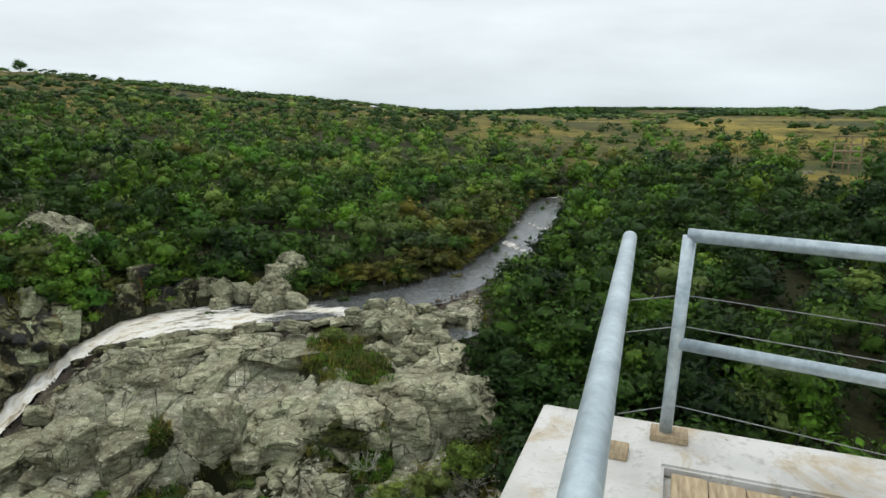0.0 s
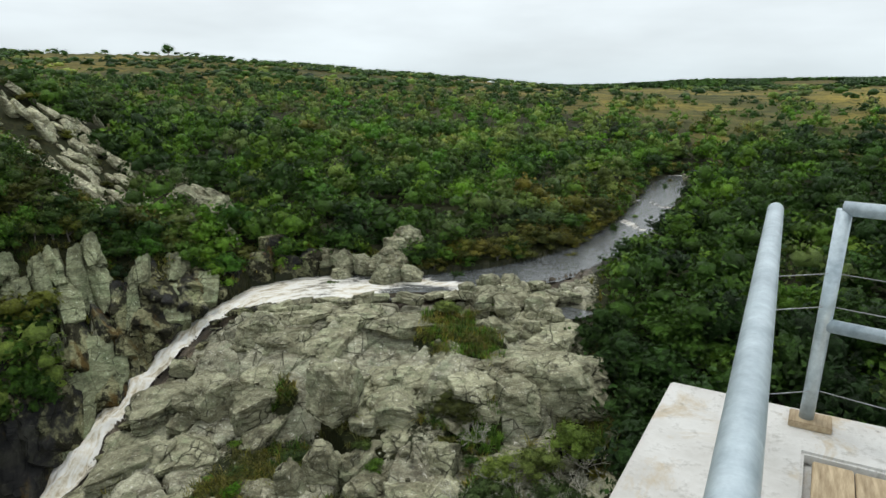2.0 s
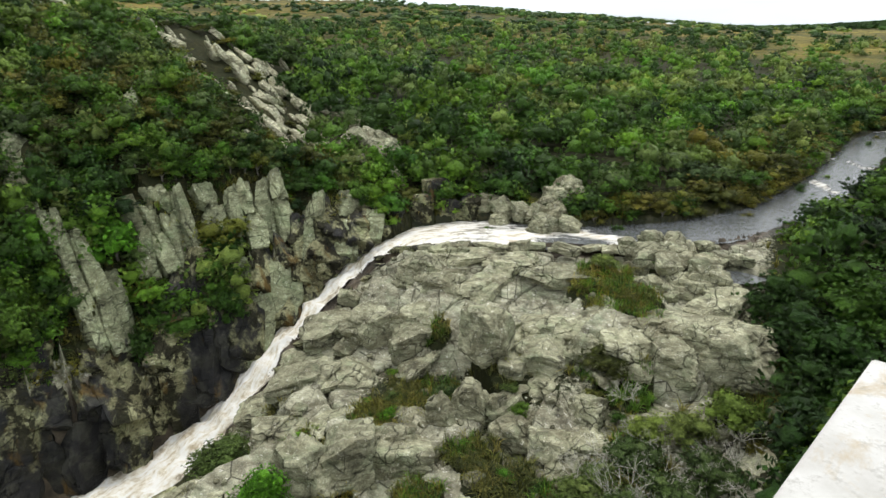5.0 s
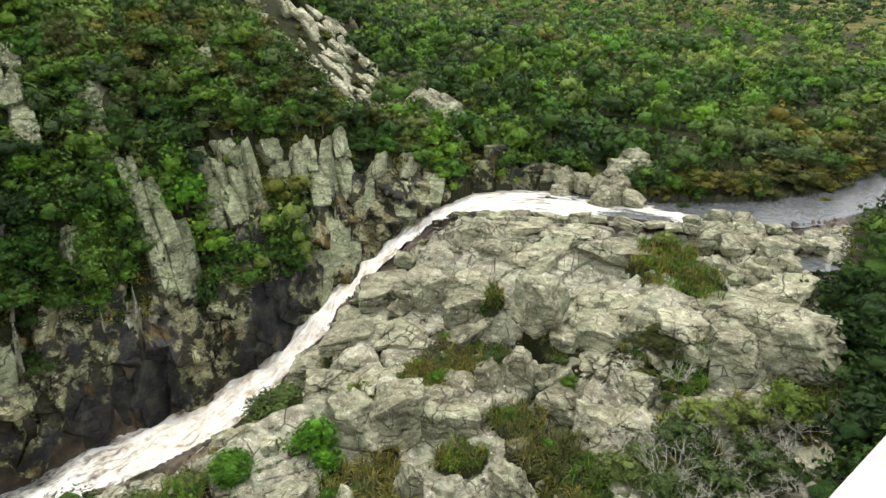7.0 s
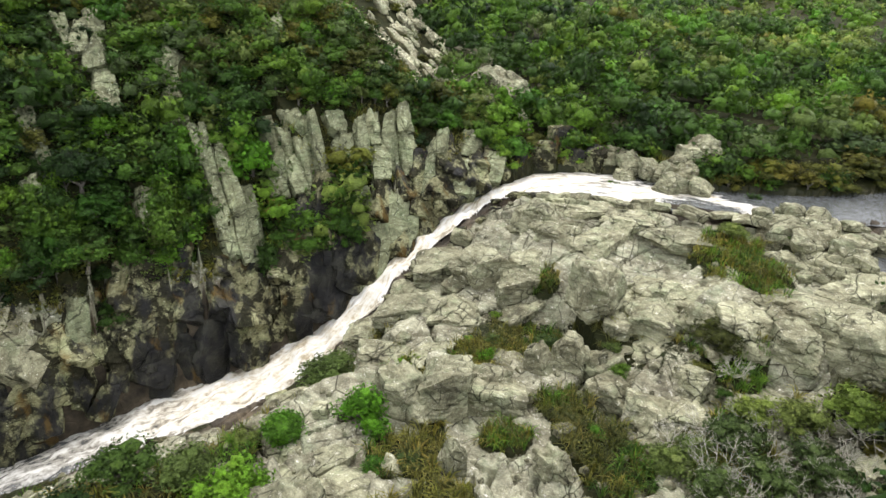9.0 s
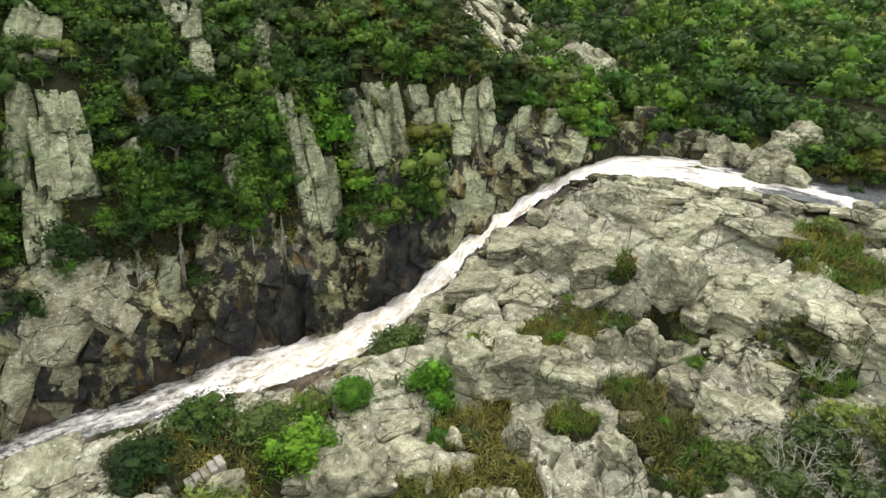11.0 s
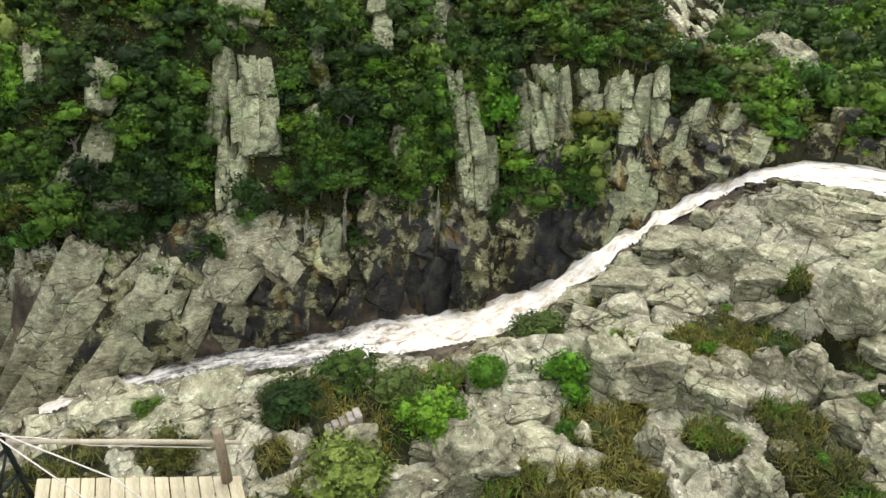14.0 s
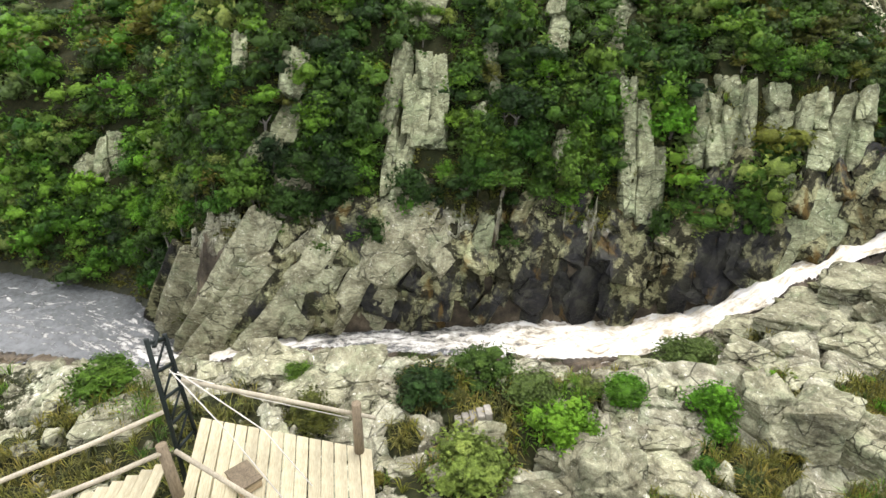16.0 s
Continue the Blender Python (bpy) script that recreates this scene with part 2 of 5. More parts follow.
def mix(nt, fac, a, b, how="MIX"):
    n = nt.nodes.new("ShaderNodeMix")
    n.data_type, n.blend_type = "RGBA", how
    for key, v in (("Factor", fac), ("A", a), ("B", b)):
        s = [i for i in n.inputs if i.name == key and (i.type == "VALUE" if key == "Factor" else i.type == "RGBA")][0]
        if isinstance(v, (int, float)):
            s.default_value = v
        elif isinstance(v, tuple):
            s.default_value = (*v, 1)
        else:
            nt.links.new(v, s)
    return [o for o in n.outputs if o.type == "RGBA"][0]


def math_node(nt, how, a, b=0.0):
    n = nt.nodes.new("ShaderNodeMath")
    n.operation = how
    for s, v in zip(n.inputs, (a, b)):
        if isinstance(v, (int, float)):
            s.default_value = v
        else:
            nt.links.new(v, s)
    return n.outputs[0]


def bump(nt, b, height, strength, distance):
    n = nt.nodes.new("ShaderNodeBump")
    n.inputs["Strength"].default_value, n.inputs["Distance"].default_value = strength, distance
    nt.links.new(height, n.inputs["Height"])
    nt.links.new(n.outputs["Normal"], b.inputs["Normal"])


def rock_colour(nt, co, wet=0.0):
    """Grey quartzite with pale lichen, brown weathering, dark cracks and, on the cliff, wet streaks: colour, height, wet share."""
    def grain(scale, detail, rough, lo, hi, source=co):
        n = tex(nt, "Noise", scale, source, Detail=detail, Roughness=rough).outputs["Fac"]
        return n, ramp(nt, n, (lo, (0, 0, 0)), (hi, (1, 1, 1)))

    def stretched(scale, turn):
        mp = nt.nodes.new("ShaderNodeMapping")
        mp.inputs["Scale"].default_value, mp.inputs["Rotation"].default_value = scale, [radians(v) for v in turn]
        nt.links.new(co, mp.inputs["Vector"])
        return mp.outputs["Vector"]

    mid, _ = grain(1.1, 9.0, 0.68, 0, 1)
    fine, _ = grain(13.0, 7.0, 0.78, 0, 1)
    _, brown = grain(0.45, 7.0, 0.7, 0.48, 0.60)
    _, green = grain(0.8, 6.0, 0.62, 0.50, 0.66)
    _, lichen = grain(2.6, 9.0, 0.82, 0.555, 0.60)
    _, white = grain(4.0, 8.0, 0.78, 0.595, 0.62)
    _, stain = grain(0.7, 9.0, 0.74, 0.55, 0.62)
    strat, _ = grain(1.0, 7.0, 0.7, 0, 1, stretched((0.7, 2.2, 6.0), (18, -12, 25)))
    base = ramp(nt, mid, (0.34, (0.15, 0.146, 0.105)), (0.44, (0.26, 0.258, 0.190)), (0.52, (0.37, 0.370, 0.275)), (0.66, (0.50, 0.50, 0.385)))
    base = mix(nt, math_node(nt, "MULTIPLY", brown, 0.42), base, (0.15, 0.13, 0.088))
    base = mix(nt, math_node(nt, "MULTIPLY", green, 0.6), base, (0.25, 0.295, 0.195))
    base = mix(nt, math_node(nt, "MULTIPLY", lichen, 0.4), base, (0.50, 0.50, 0.43))
    base = mix(nt, math_node(nt, "MULTIPLY", white, 0.9), base, (0.80, 0.79, 0.73))
    base = mix(nt, math_node(nt, "MULTIPLY", stain, 0.5), base, (0.045, 0.042, 0.034))
    base = mix(nt, 0.75, base, ramp(nt, fine, (0.32, (0.42, 0.42, 0.42)), (0.68, (1.45, 1.45, 1.45))), "MULTIPLY")
    base = mix(nt, 0.85, base, ramp(nt, strat, (0.36, (0.52, 0.50, 0.46)), (0.6, (1.25, 1.25, 1.22))), "MULTIPLY")
    edges = []
    for scale, width, stretch, turn in ((0.34, 0.016, (1.0, 0.5, 1.2), (0, 12, 70)), (0.8, 0.02, (1.3, 0.5, 0.9), (10, 0, 66))):
        v = tex(nt, "Voronoi", scale, stretched(stretch, turn))
        v.feature = "DISTANCE_TO_EDGE"
        edges.append(ramp(nt, v.outputs["Distance"], (0.0, (0, 0, 0)), (width, (1, 1, 1))))
    crack = math_node(nt, "MULTIPLY", edges[0], edges[1])
    _, broken = grain(0.9, 4.0, 0.6, 0.42, 0.55)
    crack = math_node(nt, "MAXIMUM", crack, broken)
    base = mix(nt, 1.0, base, ramp(nt, crack, (0.0, (0.10, 0.095, 0.085)), (1.0, (1, 1, 1))), "MULTIPLY")
    height = math_node(nt, "ADD", math_node(nt, "MULTIPLY", mid, 0.28), math_node(nt, "ADD", math_node(nt, "MULTIPLY", fine, 0.22), math_node(nt, "ADD", math_node(nt, "MULTIPLY", crack, 0.3), math_node(nt, "MULTIPLY", strat, 0.45))))
    wetness = None
    if wet:
        base = mix(nt, 1.0, base, (0.52, 0.52, 0.46), "MULTIPLY")
        _, blotch = grain(0.95, 6.0, 0.66, 0.47, 0.53)
        base = mix(nt, 1.0, base, ramp(nt, blotch, (0.0, (0.20, 0.20, 0.19)), (1.0, (1.5, 1.53, 1.40))), "MULTIPLY")
        seep, _ = grain(0.42, 7.0, 0.66, 0, 1, stretched((1.0, 1.0, 0.5), (0, 24, 0)))
        for place, reach in (((-29.6, 17.2, -19.8), 4.2), ((-27.6, 25.6, -16.2), 1.9), ((-27.2, 24.2, -18.6), 2.0), ((-22.5, 39.6, -11.6), 2.2)):
            far = nt.nodes.new("ShaderNodeVectorMath")
            far.operation = "DISTANCE"
            nt.links.new(co, far.inputs[0])
            far.inputs[1].default_value = place
            near = math_node(nt, "MAXIMUM", math_node(nt, "SUBTRACT", 1.0, math_node(nt, "DIVIDE", far.outputs["Value"], reach)), 0.0)
            seep = math_node(nt, "ADD", seep, math_node(nt, "MULTIPLY", near, 0.34))
        wetness = ramp(nt, seep, (0.50, (0, 0, 0)), (0.58, (1, 1, 1)))
        base = mix(nt, math_node(nt, "MULTIPLY", wetness, wet), base, ramp(nt, mid, (0.35, (0.009, 0.010, 0.012)), (0.6, (0.028, 0.029, 0.032)), (0.75, (0.09, 0.086, 0.075))))
        _, ochre = grain(0.5, 5.0, 0.6, 0.60, 0.68, stretched((1.6, 1.6, 0.6), (0, 0, 0)))
        base = mix(nt, math_node(nt, "MULTIPLY", ochre, 0.6), base, (0.15, 0.095, 0.025))
    return base, height, wetness


def rock_material(name="rock", wet=0.0, pale=1.0, tint=(1.0, 1.0, 1.0)):
    m, nt, b = material(name, 0.85, 0, 0.25)
    co = coords(nt, source="Position")
    warp = tex(nt, "Noise", 0.8, co, Detail=4.0)
    v = nt.nodes.new("ShaderNodeVectorMath")
    v.operation = "MULTIPLY_ADD"
    nt.links.new(warp.outputs["Color"], v.inputs[0])
    v.inputs[1].default_value = (0.8, 0.8, 0.8)
    nt.links.new(co, v.inputs[2])
    col, h, wetness = rock_colour(nt, v.outputs[0], wet)
    oi = nt.nodes.new("ShaderNodeObjectInfo")
    col = mix(nt, 1.0, col, ramp(nt, oi.outputs["Random"], (0.0, (0.80 * pale, 0.79 * pale, 0.76 * pale)), (1.0, (1.2 * pale, 1.19 * pale, 1.15 * pale))), "MULTIPLY")
    col = mix(nt, 1.0, col, tint, "MULTIPLY")
    nt.links.new(col, b.inputs["Base Color"])
    if wetness is not None:
        b.inputs["Specular IOR Level"].default_value = 0.15
        nt.links.new(math_node(nt, "SUBTRACT", 0.85, math_node(nt, "MULTIPLY", wetness, 0.5)), b.inputs["Roughness"])
    bump(nt, b, h, 1.0, 0.15)
    return m


def ground_material():
    m, nt, b = material("ground_soil_and_rock", 0.9, 0, 0.2)
    co = coords(nt, source="Position")
    col, h, _ = rock_colour(nt, co)
    at = nt.nodes.new("ShaderNodeAttribute")
    at.attribute_name = "bare_rock"
    n1 = tex(nt, "Noise", 0.7, co, Detail=6.0, Roughness=0.7).outputs["Fac"]
    n2 = tex(nt, "Noise", 4.0, co, Detail=6.0, Roughness=0.7).outputs["Fac"]
    n3 = tex(nt, "Noise", 0.012, co, Detail=5.0, Roughness=0.6).outputs["Fac"]
    grass = ramp(nt, n2, (0.3, (0.008, 0.009, 0.004)), (0.5, (0.022, 0.024, 0.008)), (0.7, (0.065, 0.056, 0.018)))
    grass = mix(nt, ramp(nt, n1, (0.4, (0, 0, 0)), (0.65, (1, 1, 1))), grass, (0.020, 0.026, 0.009))
    at2 = nt.nodes.new("ShaderNodeAttribute")
    at2.attribute_name = "meadow"
    n4 = tex(nt, "Noise", 0.16, co, Detail=6.0, Roughness=0.7).outputs["Fac"]
    straw = ramp(nt, n3, (0.35, (0.05, 0.065, 0.018)), (0.46, (0.10, 0.095, 0.024)), (0.60, (0.27, 0.215, 0.042)))
    straw = mix(nt, 1.0, straw, ramp(nt, n4, (0.38, (0.35, 0.42, 0.35)), (0.52, (1.0, 1.0, 1.0)), (0.7, (1.25, 1.2, 1.1))), "MULTIPLY")
    grass = mix(nt, at2.outputs["Fac"], grass, straw)
    at3 = nt.nodes.new("ShaderNodeAttribute")
    at3.attribute_name = "wet_stone"
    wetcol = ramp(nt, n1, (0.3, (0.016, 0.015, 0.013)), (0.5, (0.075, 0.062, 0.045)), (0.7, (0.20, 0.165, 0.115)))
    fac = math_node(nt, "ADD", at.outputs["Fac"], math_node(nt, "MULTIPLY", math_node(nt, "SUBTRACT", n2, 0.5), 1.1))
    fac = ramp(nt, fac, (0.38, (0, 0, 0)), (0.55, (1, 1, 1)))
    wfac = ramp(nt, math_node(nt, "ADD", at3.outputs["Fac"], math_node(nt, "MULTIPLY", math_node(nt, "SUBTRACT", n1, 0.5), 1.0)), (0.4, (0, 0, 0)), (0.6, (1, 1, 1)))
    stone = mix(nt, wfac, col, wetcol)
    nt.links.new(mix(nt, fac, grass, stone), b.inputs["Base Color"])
    rr = math_node(nt, "SUBTRACT", 0.9, math_node(nt, "MULTIPLY", wfac, 0.5))
    nt.links.new(rr, b.inputs["Roughness"])
    bump(nt, b, h, 0.8, 0.12)
    return m


def leaf_material(name, dark, lightc, hue):
    """Foliage: each plant has its own tone, each leaf spray its own shade."""
    m, nt, b = material(name, 0.55, 0, 0.3)
    g = nt.nodes.new("ShaderNodeNewGeometry")
    oi = nt.nodes.new("ShaderNodeObjectInfo")
    col = ramp(nt, g.outputs["Random Per Island"], (0.0, dark), (0.45, lightc), (0.9, lightc), (1.0, hue))
    big = tex(nt, "Noise", 0.11, coords(nt, source="Position"), Detail=3.0).outputs["Fac"]
    col = mix(nt, 1.0, col, ramp(nt, big, (0.3, (0.68, 0.76, 0.68)), (0.7, (1.35, 1.28, 1.08))), "MULTIPLY")
    grain = tex(nt, "Noise", 6.0, coords(nt, source="Position"), Detail=6.0, Roughness=0.8).outputs["Fac"]
    col = mix(nt, 1.0, col, ramp(nt, grain, (0.36, (0.55, 0.58, 0.52)), (0.52, (1.0, 1.0, 1.0)), (0.66, (1.4, 1.38, 1.3))), "MULTIPLY")
    at = nt.nodes.new("ShaderNodeAttribute")
    at.attribute_name = "plant_tone"
    tone = math_node(nt, "FRACT", math_node(nt, "ADD", oi.outputs["Random"], at.outputs["Fac"]))
    col = mix(nt, 1.0, col, ramp(nt, tone, (0.0, (0.42, 0.56, 0.52)), (0.25, (0.70, 0.86, 0.74)), (0.5, (1.0, 1.12, 0.88)), (0.7, (1.35, 1.34, 1.05)), (0.85, (1.15, 1.45, 0.80)), (1.0, (1.75, 1.6, 1.15))), "MULTIPLY")
    nt.links.new(col, b.inputs["Base Color"])
    bump(nt, b, grain, 1.0, 0.3)
    t = nt.nodes.new("ShaderNodeBsdfTranslucent")
    nt.links.new(col, t.inputs["Color"])
    ms = nt.nodes.new("ShaderNodeMixShader")
    ms.inputs["Fac"].default_value = 0.1
    out = nt.nodes["Material Output"]
    nt.links.new(b.outputs[0], ms.inputs[1])
    nt.links.new(t.outputs[0], ms.inputs[2])
    nt.links.new(ms.outputs[0], out.inputs["Surface"])
    return m


def plain(name, dark, lightc, scale, rough=0.8, metal=0.0, stretch=(1, 1, 1), relief=0.02, spec=0.3):
    m, nt, b = material(name, rough, metal, spec)
    co = coords(nt, stretch)
    n = tex(nt, "Noise", scale, co, Detail=7.0, Roughness=0.7).outputs["Fac"]
    n2 = tex(nt, "Noise", scale * 0.12, co, Detail=3.0).outputs["Fac"]
    col = ramp(nt, n, (0.3, dark), (0.7, lightc))
    col = mix(nt, 1.0, col, ramp(nt, n2, (0.3, (0.82, 0.82, 0.82)), (0.7, (1.12, 1.12, 1.12))), "MULTIPLY")
    oi = nt.nodes.new("ShaderNodeObjectInfo")
    col = mix(nt, 1.0, col, ramp(nt, oi.outputs["Random"], (0.0, (0.86, 0.86, 0.86)), (1.0, (1.12, 1.12, 1.12))), "MULTIPLY")
    nt.links.new(col, b.inputs["Base Color"])
    bump(nt, b, n, 0.6, relief)
    return m


def water_material():
    """Murky water, its base lightened grey-blue for sky reflection; foam in streaks along the flow where it runs white.
    """
    m, nt, b = material("river_water", 0.1, 0, 1.0)
    co = coords(nt, (1, 1, 1), source="Position")
    n = tex(nt, "Noise", 2.6, co, Detail=5.0, Roughness=0.65).outputs["Fac"]
    read = []
    for key in ("foam", "along", "across"):
        at = nt.nodes.new("ShaderNodeAttribute")
        at.attribute_name = key
        read.append(at.outputs["Fac"])
    flow = nt.nodes.new("ShaderNodeCombineXYZ")
    nt.links.new(math_node(nt, "MULTIPLY", read[1], 0.55), flow.inputs[0])
    nt.links.new(math_node(nt, "MULTIPLY", read[2], 2.0), flow.inputs[1])
    f1 = tex(nt, "Noise", 1.2, flow.outputs[0], Detail=8.0, Roughness=0.68, Distortion=0.7).outputs["Fac"]
    f2 = tex(nt, "Noise", 3.2, co, Detail=6.0, Roughness=0.7).outputs["Fac"]
    f1 = math_node(nt, "ADD", math_node(nt, "MULTIPLY", f1, 0.72), math_node(nt, "MULTIPLY", f2, 0.28))
    amount = math_node(nt, "ADD", read[0], math_node(nt, "MULTIPLY", math_node(nt, "SUBTRACT", f1, 0.5), 2.6))
    fac = ramp(nt, amount, (0.42, (0, 0, 0)), (0.78, (1, 1, 1)))
    foam = ramp(nt, f1, (0.41, (0.46, 0.39, 0.26)), (0.47, (0.70, 0.66, 0.55)), (0.54, (0.82, 0.82, 0.78)))
    nt.links.new(mix(nt, fac, ramp(nt, n, (0.35, (0.075, 0.081, 0.083)), (0.65, (0.14, 0.152, 0.158))), foam), b.inputs["Base Color"])
    nt.links.new(math_node(nt, "ADD", 0.1, math_node(nt, "MULTIPLY", fac, 0.7)), b.inputs["Roughness"])
    bump(nt, b, math_node(nt, "ADD", math_node(nt, "MULTIPLY", n, 0.4), math_node(nt, "MULTIPLY", fac, f1)), 0.9, 0.12)
    return m


def concrete_material():
    m, nt, b = material("white_painted_concrete", 0.7, 0, 0.3)
    co = coords(nt)
    n = tex(nt, "Noise", 2.2, co, Detail=9.0, Roughness=0.72, Distortion=0.6).outputs["Fac"]
    n2 = tex(nt, "Noise", 11.0, co, Detail=8.0, Roughness=0.8).outputs["Fac"]
    n3 = tex(nt, "Noise", 1.4, co, Detail=6.0, Roughness=0.7).outputs["Fac"]
    n4 = tex(nt, "Noise", 4.5, coords(nt, (1, 1, 1), (20, 30, 10)), Detail=9.0, Roughness=0.8).outputs["Fac"]
    col = ramp(nt, n3, (0.35, (0.47, 0.46, 0.43)), (0.6, (0.66, 0.66, 0.64)))
    rust = ramp(nt, n, (0.54, (0, 0, 0)), (0.64, (1, 1, 1)))
    col = mix(nt, math_node(nt, "MULTIPLY", rust, 0.75), col, (0.46, 0.37, 0.23))
    grime = ramp(nt, n2, (0.53, (0, 0, 0)), (0.64, (1, 1, 1)))
    col = mix(nt, math_node(nt, "MULTIPLY", grime, 0.55), col, (0.27, 0.26, 0.23))
    chip = ramp(nt, n4, (0.63, (0, 0, 0)), (0.66, (1, 1, 1)))
    col = mix(nt, math_node(nt, "MULTIPLY", chip, 0.75), col, (0.17, 0.15, 0.13))
    nt.links.new(col, b.inputs["Base Color"])
    bump(nt, b, math_node(nt, "SUBTRACT", n2, math_node(nt, "MULTIPLY", chip, 0.5)), 0.5, 0.008)
    return m


def galvanised_material():
    m, nt, b = material("galvanised_steel", 0.42, 0.45, 0.5)
    co = coords(nt)
    v = tex(nt, "Noise", 26.0, co, Detail=4.0, Roughness=0.7).outputs["Fac"]
    n = tex(nt, "Noise", 6.0, co, Detail=6.0, Roughness=0.7).outputs["Fac"]
    col = ramp(nt, v, (0.35, (0.46, 0.55, 0.60)), (0.65, (0.63, 0.72, 0.77)))
    col = mix(nt, 1.0, col, ramp(nt, n, (0.35, (0.74, 0.77, 0.80)), (0.62, (1.12, 1.12, 1.12))), "MULTIPLY")
    nt.links.new(col, b.inputs["Base Color"])
    nt.links.new(math_node(nt, "ADD", 0.24, math_node(nt, "MULTIPLY", n, 0.3)), b.inputs["Roughness"])
    return m


ROCK, CLIFF, GROUND, WATER = rock_material("rock", 0.0, 0.93, (0.985, 1.0, 0.95)), rock_material("cliff_rock", 0.92), ground_material(), water_material()
LICHENED = rock_material("lichen_rock", 0.0, 0.86, (0.84, 0.93, 0.80))
# paler copy of ROCK: white lichen, and lit tops put into the colour
PALE_LIT = rock_material("pale_lit_quartzite", 0.0, 1.5)
LEAF_DARK = leaf_material("dark_green_leaves", (0.022, 0.048, 0.009), (0.049, 0.105, 0.021), (0.066, 0.128, 0.026))
LEAF_MID = leaf_material("green_leaves", (0.055, 0.105, 0.015), (0.123, 0.232, 0.032), (0.163, 0.267, 0.043))
LEAF_GREY = leaf_material("grey_green_leaves", (0.086, 0.114, 0.037), (0.193, 0.254, 0.083), (0.26, 0.31, 0.118))
LEAF_BRIGHT = leaf_material("fresh_green_leaves", (0.054, 0.125, 0.013), (0.12, 0.278, 0.03), (0.157, 0.322, 0.045))
LEAF_OLIVE = leaf_material("olive_brown_leaves", (0.094, 0.089, 0.021), (0.189, 0.177, 0.04), (0.236, 0.207, 0.052))
STRAW = leaf_material("dry_grass_blades", (0.09, 0.085, 0.025), (0.24, 0.21, 0.075), (0.36, 0.32, 0.15))
BARK = plain("grey_bark", (0.10, 0.09, 0.075), (0.26, 0.245, 0.215), 14, 0.9)
CONCRETE, STEEL = concrete_material(), galvanised_material()
PINE = plain("pale_pine_planks", (0.34, 0.30, 0.185), (0.54, 0.50, 0.355), 9, 0.7, stretch=(1, 8, 8), relief=0.004)
OLDWOOD = plain("weathered_planks", (0.26, 0.19, 0.11), (0.55, 0.45, 0.30), 7, 0.8, stretch=(8, 1, 8), relief=0.006)
POLEWOOD = plain("round_timber", (0.10, 0.08, 0.055), (0.26, 0.21, 0.14), 10, 0.85, stretch=(6, 6, 1), relief=0.006)
RAILWOOD = plain("peeled_rail_timber", (0.31, 0.275, 0.20), (0.50, 0.46, 0.36), 10, 0.75, stretch=(1, 6, 6), relief=0.004)
IRON = plain("black_painted_iron", (0.005, 0.009, 0.008), (0.016, 0.024, 0.022), 12, 0.5, relief=0.003, spec=0.2)
ROPE = plain("white_rope", (0.55, 0.53, 0.48), (0.78, 0.76, 0.70), 60, 0.9, relief=0.002)
WIRE = plain("steel_cable", (0.25, 0.26, 0.27), (0.42, 0.43, 0.45), 60, 0.5, 0.7, relief=0.001)


# ---- mesh helpers ----
def mesh_from(name, verts, faces, mat, smooth_shade=False):
    """A mesh from an array of points and an array of faces with equally many corners."""
    verts, faces = np.asarray(verts, np.float32), np.asarray(faces, np.int32)
    me = bpy.data.meshes.new(name)
    n, k = faces.shape
    me.vertices.add(len(verts))
    me.vertices.foreach_set("co", verts.ravel())
    me.loops.add(n * k)
    me.loops.foreach_set("vertex_index", faces.ravel())
    me.polygons.add(n)
    me.polygons.foreach_set("loop_start", np.arange(0, n * k, k, dtype=np.int32))
    me.polygons.foreach_set("loop_total", np.full(n, k, np.int32))
    me.materials.append(mat)
    me.update(calc_edges=True)
    if smooth_shade:
        me.polygons.foreach_set("use_smooth", np.ones(n, bool))
    return me


def bm_mesh(name, bm, mat, smooth_shade=False):
    bmesh.ops.recalc_face_normals(bm, faces=bm.faces)
    me = bpy.data.meshes.new(name)
    bm.to_mesh(me)
    bm.free()
    me.materials.append(mat)
    if smooth_shade:
        me.polygons.foreach_set("use_smooth", np.ones(len(me.polygons), bool))
    return me


def part(name, me, parent, m=None, label=""):
    ob = new(name, me)
    ob.parent = parent
    if m is not None:
        ob.matrix_basis = m
    return tagged(ob, label)


def thing(name, at, label, category, group="", kind="", me=None, turn=0.0):
    ob = new(name, me)
    ob.matrix_basis = at if isinstance(at, Matrix) else pose(*at, 0, 0, turn)
    return tagged(ob, label, category, group, kind)


def attribute(me, name, values):
    a = me.attributes.new(name, "FLOAT", "POINT")
    a.data.foreach_set("value", np.asarray(values, np.float32))


def box_bm(sx, sy, sz, at=(0, 0, 0), bevel=0.0):
    bm = bmesh.new()
    bmesh.ops.create_cube(bm, size=1.0, matrix=Matrix.LocRotScale(at, None, (sx, sy, sz)))
    if bevel:
        bmesh.ops.bevel(bm, geom=bm.edges[:], offset=bevel, segments=2, affect="EDGES", clamp_overlap=True)
    return bm


